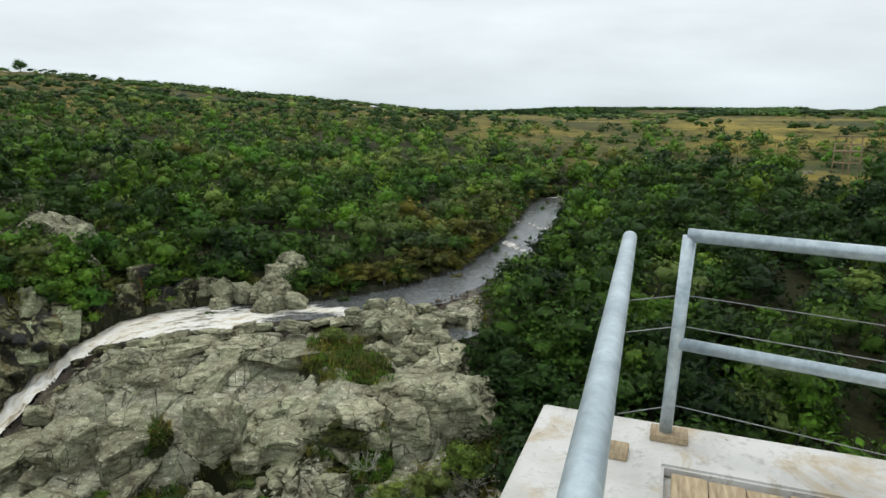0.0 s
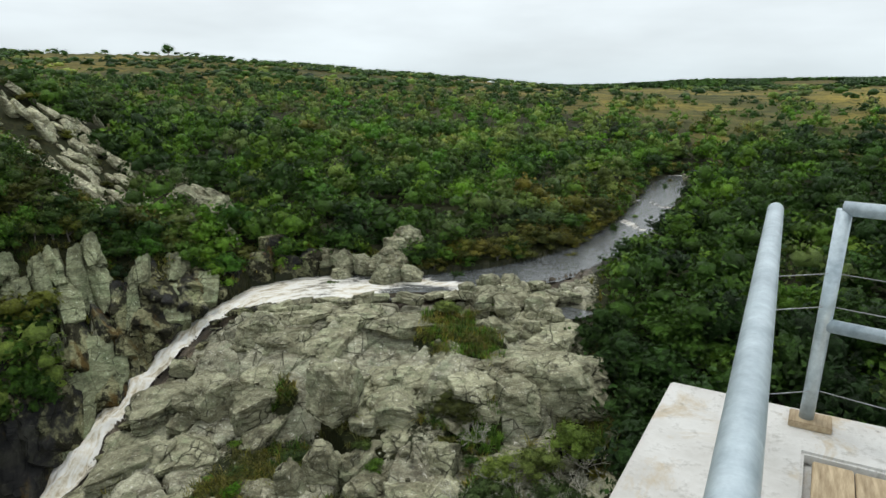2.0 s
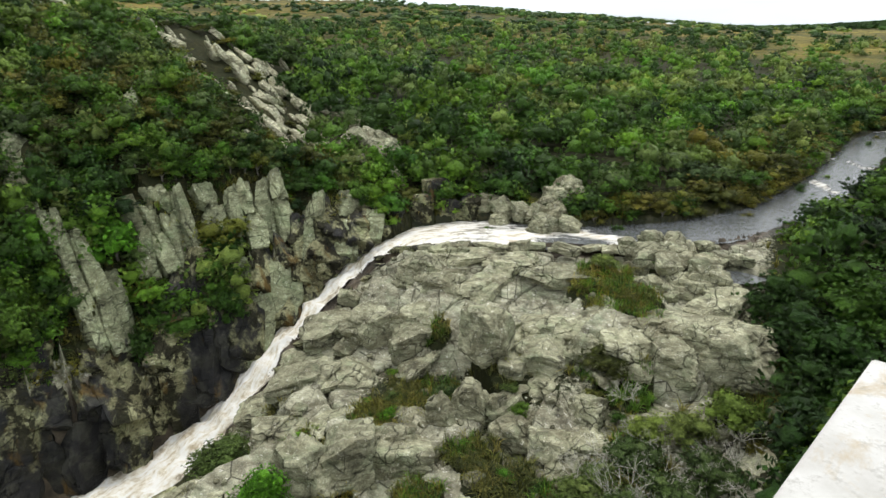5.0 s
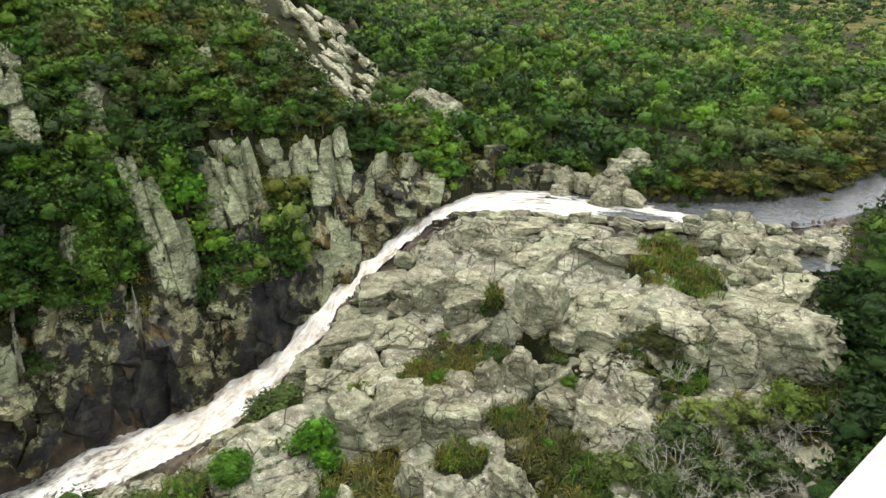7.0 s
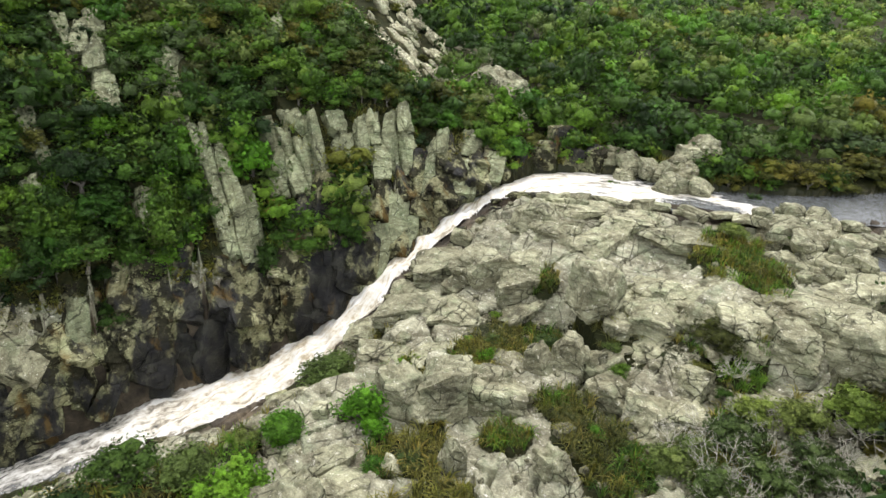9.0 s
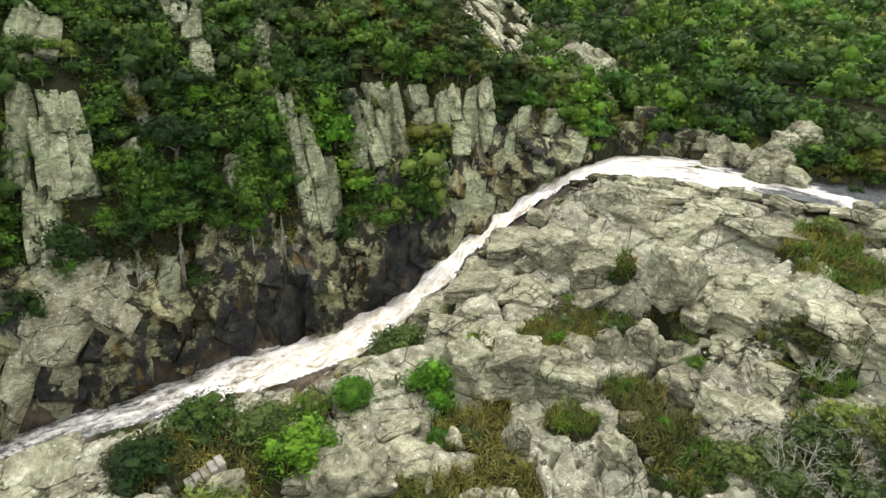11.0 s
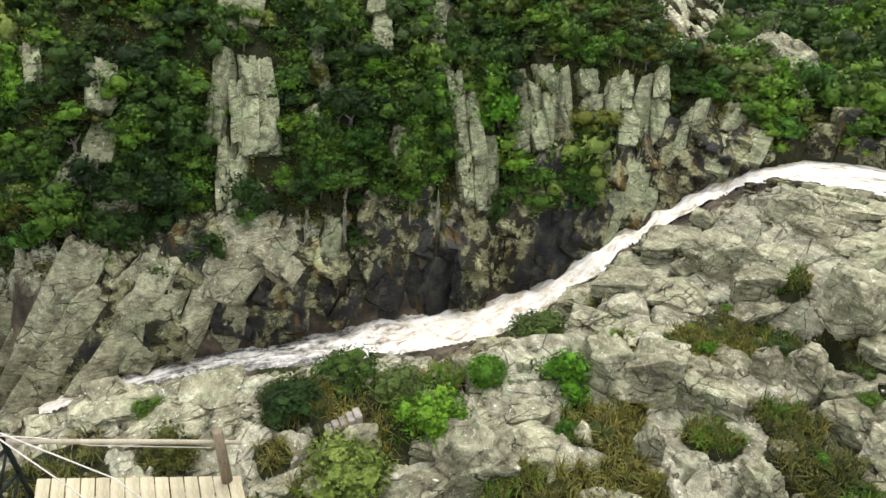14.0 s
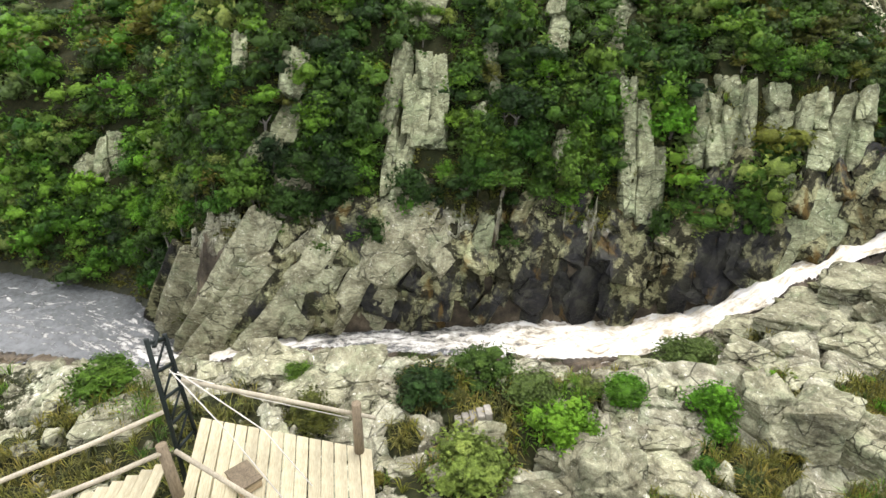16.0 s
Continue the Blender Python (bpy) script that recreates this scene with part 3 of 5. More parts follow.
def tube_mesh(name, points, radius, mat, sides=10, caps=True):
    """A round bar along points; radius may be one number or one for each point."""
    pts = [Vector(p) for p in points]
    radii = radius if isinstance(radius, (list, tuple)) else [radius] * len(pts)
    bm = bmesh.new()
    rings = []
    for k, p in enumerate(pts):
        d = (pts[min(k + 1, len(pts) - 1)] - pts[max(k - 1, 0)]).normalized()
        q = d.to_track_quat("Z", "Y")
        rings.append([bm.verts.new(p + q @ Vector((math.cos(a) * radii[k], math.sin(a) * radii[k], 0))) for a in (2 * math.pi * i / sides for i in range(sides))])
    for a, b in zip(rings, rings[1:]):
        for i in range(sides):
            bm.faces.new((a[i], a[(i + 1) % sides], b[(i + 1) % sides], b[i]))
    if caps:
        for ring, way in ((rings[0], -1), (rings[-1], 1)):
            c = sum((v.co for v in ring), Vector()) / sides
            bm.faces.new(ring[::-1] if way < 0 else ring)
    me = bm_mesh(name, bm, mat)
    me.polygons.foreach_set("use_smooth", np.array([len(p.vertices) == 4 for p in me.polygons]))
    return me


# ---- the ground, one sheet to the horizon ----
def meadow_share(x, y):
    """Open grassland: 1 in the meadows beyond the river."""
    r, az = np.hypot(x, y), np.degrees(np.arctan2(x, y))
    az = az + 10 * (vnoise(x * 0.018, y * 0.018, 99) - 0.5)
    start = np.interp(az, [-6, 8, 16, 30], [190, 150, 92, 76])
    patch = np.exp(-(((az + 39.5) / 3.0) ** 2 + ((r - 112) / 12.0) ** 2))
    return np.clip(smooth(r - start, 0, 30) * smooth(az, -8, 2) + patch, 0, 1)


def ground():
    az = np.radians(np.concatenate([np.arange(-135, -106, 0.4), np.arange(-106, 6, 0.2), np.arange(6, 45, 0.36), np.arange(45, 225, 3.0)]))
    r = np.concatenate([[0.6, 3, 6], np.arange(8, 13, 0.5), np.arange(13, 44, 0.13), np.arange(44, 50, 0.3), np.arange(50, 110, 0.7), 110 * (4600 / 110) ** np.linspace(0, 1, 60)])
    A, R = np.meshgrid(az, r)
    x, y = (R * np.sin(A)).ravel(), (R * np.cos(A)).ravel()
    z, rock, u, g, side, wood, bl = land(x, y)
    n, k = len(r), len(az)
    i, j = np.meshgrid(np.arange(n - 1), np.arange(k), indexing="ij")
    i, j = i.ravel(), j.ravel()
    j2 = (j + 1) % k
    faces = np.stack([i * k + j, (i + 1) * k + j, (i + 1) * k + j2, i * k + j2], 1)
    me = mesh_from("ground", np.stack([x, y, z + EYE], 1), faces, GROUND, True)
    me.set_sharp_from_angle(angle=radians(38))
    solid = crags(x, y)[1]
    attribute(me, "bare_rock", rock * np.where(side > 0, 1.0, 0.34 + 0.62 * solid))
    d = np.hypot(x, y)
    open_land = np.maximum(meadow_share(x, y), smooth(d, 150, 260) * 0.8) * (1 - 0.6 * smooth(d, 900, 1200))
    attribute(me, "meadow", open_land)
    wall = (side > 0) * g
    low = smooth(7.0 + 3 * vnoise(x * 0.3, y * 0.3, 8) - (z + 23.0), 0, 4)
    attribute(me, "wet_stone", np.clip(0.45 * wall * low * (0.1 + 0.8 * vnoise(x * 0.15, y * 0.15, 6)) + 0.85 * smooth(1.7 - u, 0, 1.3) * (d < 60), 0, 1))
    tagged(new("ground", me), "rocky gorge land with grass, soil and broken grey rock", "ground", kind="structure")


ground()


# ---- water ----
# white water on the upper reach: way along the river, length
RAPIDS = [(74.7, 1.6), (100.3, 1.4), (113.4, 1.3), (141.7, 1.6), (145.0, 1.8)]


def river():
    """The stream as a rippled strip along its line, foaming where it falls."""
    pts, rows = RIVER, []
    s = np.concatenate([[0], np.cumsum(np.hypot(np.diff(pts[:, 0]), np.diff(pts[:, 1])))])
    q = np.concatenate([np.arange(0, 120, 1.2), np.arange(120, s[-1], 0.15)])
    cx, cy, cz, hw = (np.interp(q, s, pts[:, k]) for k in range(4))
    for a in (cx, cy, cz, hw):
        for _ in range(4):
            a[1:-1] = 0.25 * a[:-2] + 0.5 * a[1:-1] + 0.25 * a[2:]
    tx, ty = np.gradient(cx), np.gradient(cy)
    l = np.hypot(tx, ty)
    nx, ny = -ty / l, tx / l
    v = np.linspace(-1, 1, 41)
    Q, V = np.meshgrid(q, v, indexing="ij")
    edge = 1.04 + 0.16 * (np.abs(V) ** 2) + 0.3 * (vnoise(Q * 1.1, V * 0 + np.sign(V) * 5, 44) - 0.5) * np.abs(V) * smooth(Q, 125, 140)
    X = cx[:, None] + nx[:, None] * V * hw[:, None] * edge
    Y = cy[:, None] + ny[:, None] * V * hw[:, None] * edge
    slope = np.clip(-np.gradient(cz, q), 0, 1)
    lip = np.interp(q, s, [0, 0, 0, 0.1, 0.05, 0.05, 0.1, 0.06, 0.0, 0.02, 0.2, 0.5, 0.85, 1.0] + [1.05] * 7 + [0.95, 0.75, 0.62, 0.6, 0.95, 0.95, 0.55, 0.34, 0.28, 0.25])
    calm = smooth(q, s[13] - 2, s[15])
    rough = np.clip(lip, 0.04, 1) * (0.15 + 0.85 * calm)
    Z = cz[:, None] + (rough ** 2)[:, None] * 0.95 * (fbm(X * 1.1, Y * 1.1, 61, 4) + 0.3 * fbm(X * 3.5, Y * 3.5, 71, 2)) + 0.02 * fbm(X * 2, Y * 2, 81, 3) + 0.16 * lip[:, None] * (1 - V * V)
    n, k = X.shape
    i, j = np.meshgrid(np.arange(n - 1), np.arange(k - 1), indexing="ij")
    i, j = i.ravel(), j.ravel()
    faces = np.stack([i * k + j, (i + 1) * k + j, (i + 1) * k + j + 1, i * k + j + 1], 1)
    me = mesh_from("river", np.stack([X.ravel(), Y.ravel(), Z.ravel() + EYE], 1), faces, WATER, True)
    foam = np.repeat(lip[:, None], k, 1) - 0.25 * np.abs(V) ** 3
    for at, wide in RAPIDS:
        foam = foam + 0.75 * np.exp(-((Q - at - 1.6 * np.sin(2.2 * V + at)) / wide) ** 2) * smooth(vnoise(V * 2.6 + at, Q * 0.3, 7), 0.25, 0.6)
    attribute(me, "foam", foam.ravel())
    attribute(me, "along", Q.ravel())
    attribute(me, "across", (V * hw[:, None]).ravel())
    tagged(new("river", me), "brown river breaking into a white foaming cascade", "water", kind="structure")


river()


# ---- plants ----
def crown_arrays(seed, count, size, lumps, flat=0.8, core=True):
    """A crown about 1 wide and high of a few rounded clumps: an inner mass of foliage and small leaf sprays over it.

    Gives points, four-cornered faces and the points' normals."""
    rng = np.random.default_rng(seed)
    a = rng.uniform(0, 6.28, lumps)
    q = 0.36 * rng.uniform(0, 1, lumps) ** 0.6
    cen = np.stack([q * np.cos(a), q * np.sin(a), 0.72 - 0.9 * q + rng.normal(0, 0.12, lumps)], 1)
    rad = rng.uniform(0.15, 0.29, lumps) * max(1.0, (8 / lumps) ** 0.45)
    share = rad ** 2 / (rad ** 2).sum()
    pick = rng.choice(lumps, count, p=share)
    d = rng.normal(0, 1, (count, 3))
    d[:, 2] = np.abs(d[:, 2]) * 0.95 - 0.35
    d /= np.linalg.norm(d, axis=1)[:, None]
    p = cen[pick] + d * (rad[pick] * rng.uniform(0.7, 1.2, count))[:, None] * (1, 1, flat)
    up = d * 0.8 + (0, 0, 0.2) + rng.normal(0, 0.75, (count, 3))
    up /= np.linalg.norm(up, axis=1)[:, None]
    t = np.cross(up, rng.normal(0, 1, (count, 3)))
    t /= np.linalg.norm(t, axis=1)[:, None]
    s = np.cross(up, t)
    a, b = (size * rng.uniform(0.6, 1.3, (2, count, 1)))
    b = b * 0.6
    v = np.stack([p - t * a, p - s * b + up * a * 0.25, p + t * a, p + s * b + up * a * 0.25], 1).reshape(-1, 3)
    nor = np.repeat(d * 0.75 + up * 0.4, 4, axis=0)
    f = np.arange(count * 4).reshape(-1, 4)
    if core:
        lats, lons = 4, 5
        for c, rr in zip(cen, rad):
            la, lo = np.meshgrid(np.linspace(-0.5, 1.5, lats), np.arange(lons) * 2 * math.pi / lons, indexing="ij")
            q = np.stack([np.cos(la) * np.cos(lo), np.cos(la) * np.sin(lo), np.sin(la) * flat], -1).reshape(-1, 3)
            nor = np.concatenate([nor, q])
            q = q * (rr * rng.uniform(0.35, 0.75, (len(q), 1))) + c
            i, j = np.meshgrid(np.arange(lats - 1), np.arange(lons), indexing="ij")
            i, j = i.ravel(), j.ravel()
            ff = np.stack([i * lons + j, i * lons + (j + 1) % lons, (i + 1) * lons + (j + 1) % lons, (i + 1) * lons + j], 1)
            f = np.concatenate([f, ff + len(v)])
            v = np.concatenate([v, q])
    return v, f, nor / np.linalg.norm(nor, axis=1)[:, None]


def soft_normals(me, nor):
    a = me.attributes.new("custom_normal", "FLOAT_VECTOR", "POINT")
    a.data.foreach_set("vector", np.ascontiguousarray(nor, np.float32).ravel())


def crown_mesh(seed, count, size, lumps, flat, mat):
    v, f, nor = crown_arrays(seed, count, size, lumps, flat)
    me = mesh_from("crown", v, f, mat, True)
    soft_normals(me, nor)
    return me


def trunk_mesh(name, seed):
    """A tapered, leaning stem with four limbs, for a crown 1 high."""
    rng = random.Random(seed)
    bm = bmesh.new()

    def limb(p, q, r0, r1):
        d = q - p
        m = Matrix.Translation((p + q) / 2) @ d.to_track_quat("Z", "Y").to_matrix().to_4x4()
        bmesh.ops.create_cone(bm, cap_ends=True, segments=6, radius1=r0, radius2=r1, depth=d.length, matrix=m)

    fork = Vector((rng.uniform(-0.05, 0.05), rng.uniform(-0.05, 0.05), 0.26))
    limb(Vector((0, 0, -0.12)), fork, 0.045, 0.032)
    for k in range(4):
        a = k * 1.57 + rng.uniform(-0.4, 0.4)
        tip = Vector((math.cos(a) * 0.2, math.sin(a) * 0.2, rng.uniform(0.42, 0.6)))
        limb(fork, tip, 0.026, 0.008)
    return bm_mesh(name, bm, BARK)


CROWNS, NEAR_CROWNS = {}, {}
for code, (kind, mat, count, size, lumps, flat) in enumerate((
        ("dark", LEAF_DARK, 600, 0.043, 14, 0.9), ("green", LEAF_MID, 600, 0.043, 14, 0.85), ("grey", LEAF_GREY, 600, 0.041, 14, 0.8),
        ("bright", LEAF_BRIGHT, 560, 0.044, 14, 0.85), ("olive", LEAF_OLIVE, 440, 0.044, 12, 0.7))):
    CROWNS[kind] = [crown_mesh(17 * n + code, count, size, lumps, flat, mat) for n in range(4)]
    NEAR_CROWNS[kind] = [crown_mesh(17 * n + code, 1500, 0.036, lumps + 6, flat, mat) for n in range(3)]
TRUNKS = [trunk_mesh("trunk", n) for n in range(3)]
LABELS = {
    "dark": ("dense dark green tree on the gorge slope", "tree"), "green": ("leafy green tree among low scrub", "tree"),
    "grey": ("grey-green scrub tree with thin foliage", "tree"), "bright": ("fresh green shrub growing between rocks", "shrub"),
    "olive": ("olive brown low shrub on dry ground", "shrub")}


def plant(kind, x, y, width, height, rng, sink=0.1, z=None, close=False):
    z = ground_z(x, y) if z is None else z
    what, category = LABELS[kind]
    e = thing(category, pose(x, y, z - sink, 0, 0, rng.uniform(0, 360)), what, category, "wood on the gorge slopes" if category == "tree" else "shrubs on the rocks")
    m = Matrix.Diagonal((width, width, height, 1))
    part("trunk", rng.choice(TRUNKS), e, m)
    part("crown", rng.choice((NEAR_CROWNS if close else CROWNS)[kind]), e, m)
    return e


def scatter(name, kind_mat, template, places, label, category):
    """Many plants joined into one mesh: places are x, y, z, width, height, turn."""
    v, f = template[:2]
    P = np.asarray(places)
    c, s = np.cos(P[:, 5])[:, None], np.sin(P[:, 5])[:, None]
    X = (v[None, :, 0] * c - v[None, :, 1] * s) * P[:, 3:4] + P[:, 0:1]
    Y = (v[None, :, 0] * s + v[None, :, 1] * c) * P[:, 3:4] + P[:, 1:2]
    Z = v[None, :, 2] * P[:, 4:5] + P[:, 2:3]
    F = (f[None] + (np.arange(len(P)) * len(v))[:, None, None]).reshape(-1, f.shape[1])
    me = mesh_from(name, np.stack([X, Y, Z], -1).reshape(-1, 3), F, kind_mat, len(template) > 2)
    if len(template) > 2:
        n = template[2]
        N = np.stack([n[None, :, 0] * c - n[None, :, 1] * s, n[None, :, 0] * s + n[None, :, 1] * c, np.broadcast_to(n[None, :, 2], X.shape)], -1)
        soft_normals(me, N.reshape(-1, 3))
    attribute(me, "plant_tone", np.repeat(np.mod(P[:, 5] * 7.31, 1.0), len(v)))
    return tagged(new(name, me), label, category, kind="stuff")


# bare rock on the far slope, as plan rectangles of foot and head: x, y, x, y, width
PILLARS = [
    (-34.5, 7.0, -39.8, 9.3, 1.7), (-35.7, 9.4, -40.4, 10.9, 2.1), (-37.0, 13.8, -39.5, 14.5, 1.1), (-35.7, 12.6, -36.7, 13.0, 1.0),
    (-41.5, 10.2, -44.2, 11.7, 2.3), (-38.4, 18.4, -41.7, 20.0, 1.2), (-36.2, 21.4, -40.0, 23.7, 1.2), (-33.3, 17.1, -34.6, 17.5, 1.0),
    (-30.3, 20.9, -35.1, 22.4, 1.9), (-30.6, 22.2, -32.2, 22.9, 1.1), (-30.7, 25.9, -33.8, 27.0, 3.0), (-30.2, 27.4, -32.3, 28.6, 0.9)]
PILLARS_2 = [
    (-29.6, 29.3, -31.8, 30.1, 1.2), (-27.7, 31.3, -29.9, 32.8, 4.0), (-37.7, 1.2, -41.4, 2.4, 1.3), (-36.9, -0.6, -37.8, 0.9, 1.5),
    (-41.3, -0.9, -43.4, -0.8, 0.9), (-50.6, -11.4, -53.4, -11.4, 2.0), (-51.0, -13.3, -52.7, -13.1, 1.1), (-32.0, 11.8, -32.8, 12.2, 1.0),
    (-25.1, 33.0, -26.8, 35.8, 1.5), (-23.6, 34.5, -25.6, 38.1, 1.3), (-22.8, 36.5, -23.8, 38.0, 1.4), (-41.8, 19.3, -44.8, 20.7, 2.7), (-37.8, 30.9, -39.3, 32.4, 1.2)]
# outcrops beyond the falls: x, y, width
OUTCROPS = [(-28.5, 46.5, 5.2), (-30.2, 50.5, 2.0), (-29.0, 54.0, 1.2), (-35.7, 53.6, 2.8), (-14.9, 43.3, 3.0), (-12.3, 43.8, 2.8), (-11.6, 46.2, 3.2), (-11.2, 42.4, 3.4), (-16.6, 44.0, 2.0)]


def spur_share(x, y):
    """The stony spur on the far side: 1 in its middle."""
    r, az = np.hypot(x, y), np.degrees(np.arctan2(x, y))
    return np.exp(-(((az + 41.0 + (r - 62) * 0.22) / 4.6) ** 2 + ((r - 66) / 14.0) ** 2))


def clear_of_rock(x, y):
    """0 where a pillar or outcrop stands, 1 elsewhere."""
    free = np.ones_like(x)
    for x0, y0, x1, y1, w in PILLARS + PILLARS_2:
        ex, ey = x1 - x0, y1 - y0
        t = np.clip(((x - x0) * ex + (y - y0) * ey) / (ex * ex + ey * ey), 0.05, 0.82)
        free = free * (np.hypot(x - x0 - t * ex, y - y0 - t * ey) > w * 0.52 + 0.1)
    for x0, y0, w in OUTCROPS:
        free = free * (np.hypot(x - x0, (y - y0) * 0.8) > w * 0.4)
    return free


def woods():
    rng = np.random.default_rng(5)
    pr = random.Random(5)
    cand = []
    for r0, r1, step, a0, a1 in ((14, 30, 2.0, -20, 50), (26, 58, 1.3, -145, -25), (30, 60, 2.3, -25, 50), (27, 58, 1.05, -128, -40), (38, 112, 1.05, -26, 14), (58, 75, 1.9, -145, -25), (60, 75, 2.3, -25, 50), (75, 130, 2.9, -110, 50), (130, 260, 5.0, -75, 50), (260, 650, 7.5, -60, 50)):
        for k in range(int((r1 - r0) / step)):
            rr = r0 + (k + 0.5) * step
            na = int(math.radians(a1 - a0) * rr / step)
            a = math.radians(a0) + (np.arange(na) + rng.uniform(0, 1, na)) * step / rr
            q = rr + rng.uniform(-0.5, 0.5, na) * step
            cand.append(np.stack([q * np.sin(a), q * np.cos(a), np.full(na, step)], 1))
    x, y, step = np.concatenate(cand).T
    z, rock, u, g, side, wood, bl = land(x, y)
    r, az = np.hypot(x, y), np.degrees(np.arctan2(x, y))
    n1, n2, n3 = vnoise(x * 0.07, y * 0.07, 91), vnoise(x * 0.25, y * 0.25, 95), vnoise(x * 0.018, y * 0.018, 99)
    thin = np.where(step == 1.05, np.where(g > 0.5, (u < 8) | ((u < 22) & (az > -62) & (spur_share(x, y) < 0.3)), (u < 2.0) & (g < 0.3)) * 1.0, 1.0)
    far = (side > 0) * thin * np.where(g > 0.3, smooth(u + 1.4 * (n2 - 0.5), np.where(y > -6, 1.3, 0.5), np.where(y > -6, 2.3, 1.3)), smooth(u, -0.05, 0.3))
    stony = smooth(spur_share(x, y), 0.15, 0.5)
    far = far * (1 - 0.55 * stony) * clear_of_rock(x, y)
    nearw = (side < 0) * (step != 1.05) * smooth(wood, 0.35, 0.7) * smooth(u, 0.5, 1.4)
    dens = np.clip(far + nearw, 0, 1)
    dens = dens * (1 - meadow_share(x, y) * np.where(n1 > 0.5, 0.15, 0.93)) * (1 - smooth(r, 170, 330) * np.where(n3 > np.where(r > 330, 0.54, 0.46), 0.1, 0.92))
    dens = dens * ((np.abs(az - 32) > 1.9) | (r < 88) | (r > 126))      # the clearing round the lookout
    keep = rng.uniform(0, 1, len(x)) < dens * np.where(g > 0.3, 0.82, np.where(step > 1.2, 0.66, 0.96))
    x, y, z, step, r, az, n1, n2, u, g, side, stony = (a[keep] for a in (x, y, z, step, r, az, n1, n2, u, g, side, stony))
    pickv = rng.uniform(0, 1, len(x)) + (n1 - 0.5) * 0.9 + np.where(side < 0, -0.58, np.where((g > 0.5) & (u < 8) & (az > -90), -0.22, 0.0))
    kinds = np.select([pickv < 0.20, pickv < 0.68, pickv < np.where(g > 0.3, 1.0, 1.1)], ["dark", "green", "grey"], "olive")
    kinds = np.where(((u < 2.2) & (g < 0.3) & (pickv > 0.5)) | (stony > 0.3), "olive", kinds)
    kinds = np.where((kinds != "olive") & (side > 0) & (rng.uniform(0, 1, len(x)) < 0.07), "bright", kinds)
    fresh = (side > 0) & (az < -92) & (rng.uniform(0, 1, len(x)) < 0.3)
    kinds = np.where(fresh, "bright", kinds)
    # distance haze put into the colour: only duller dark and grey-green leaves far off
    kinds = np.where(r > 210, np.where(pickv < 0.75, "dark", "grey"), kinds)
    width = step * rng.uniform(0.95, 1.9, len(x)) * (0.8 + 0.6 * n2) * np.where(g > 0.3, 1.4, 1.6)
    width = np.minimum(width, np.where(r < 260, 5.0, 9.0))
    width = np.where(g < 0.3, np.minimum(width, 1.3 + 1.5 * u), width)
    height = width * rng.uniform(0.55, 1.15, len(x)) * np.where(kinds == "olive", 0.85, 1)
    height = np.clip(height, 0.5, 5.0) * np.where((u < 3) & (g < 0.3), 0.85, 1.0)
    width, height = width * (1 - 0.5 * stony), height * (1 - 0.6 * stony)
    height = height * np.where((r > 70) & (r < 140) & (az < -43), 0.5, 1.0)
    turn = rng.uniform(0, 6.28, len(x))
    count = {"tree": 0, "shrub": 0}
    single = np.zeros(len(x), bool)
    for i in np.argsort(r):
        k = str(kinds[i])
        if r[i] < 75 and count[LABELS[k][1]] < (165 if LABELS[k][1] == "tree" else 90):
            count[LABELS[k][1]] += 1
            single[i] = True
            plant(k, x[i], y[i], width[i], height[i], pr, 0.15 * height[i], z[i] + EYE)
    mats = {"bright": LEAF_BRIGHT, "dark": LEAF_DARK, "green": LEAF_MID, "grey": LEAF_GREY, "olive": LEAF_OLIVE}
    for k, mat in mats.items():
        for lo, hi, cnt, size, lumps in ((0, 60, 180, 0.053, 6), (60, 85, 150, 0.057, 6), (85, 130, 80, 0.072, 5), (130, 260, 44, 0.08, 3), (260, 700, 9, 0.12, 2)):
            for half in range(4):
                m = (kinds == k) & ~single & (r >= lo) & (r < hi) & (np.arange(len(x)) % 4 == half)
                if m.sum() == 0:
                    continue
                P = np.stack([x[m], y[m], z[m] + EYE - 0.2 * height[m], width[m], height[m], turn[m]], 1)
                scatter("scrub_wood", mat, crown_arrays(3 + half + lo, cnt, size, lumps), P, "low wood of %s scrub covering the slopes" % {"grey": "grey-green", "bright": "fresh green"}.get(k, k), "woodland")
    # ferns and low bushes under the trees of the gorge slope
    n = 6500
    q, a = rng.uniform(26, 62, n), np.radians(rng.uniform(-135, -24, n))
    x, y = q * np.sin(a), q * np.cos(a)
    z, rock, u, g, side, wood, bl = land(x, y)
    ok = (side > 0) & (g > 0.3) & (u > np.where(y > -6, 1.5, 0.3)) & (u < 34) & (clear_of_rock(x, y) > 0)
    pick = rng.uniform(0, 1, n) + 0.8 * (vnoise(x * 0.2, y * 0.2, 141) - 0.5) - 0.6 * (u < 3.4)
    for k, lo, hi, what in (("olive", -1, 0.35, "rusty olive ferns and dry grass under the trees"), ("green", 0.35, 0.7, "green ferns and low bushes under the trees"), ("dark", 0.7, 2, "dark low bushes under the trees")):
        m = ok & (pick > lo) & (pick <= hi)
        w = rng.uniform(0.7, 1.5, n)
        P = np.stack([x[m], y[m], z[m] + EYE - 0.12, w[m], w[m] * rng.uniform(0.45, 0.8, n)[m], rng.uniform(0, 6.28, n)[m]], 1)
        scatter("undergrowth", mats[k], crown_arrays(77, 44, 0.1, 4, 0.8, False), P, what, "undergrowth")
    # dark plantation along the skyline
    a = np.radians(rng.uniform(-4, 46, 2600))
    q = 1180 + rng.uniform(0, 420, 2600)
    m = vnoise(np.degrees(a) * 0.16, q * 0.003, 3) > 0.3
    a, q = a[m], q[m]
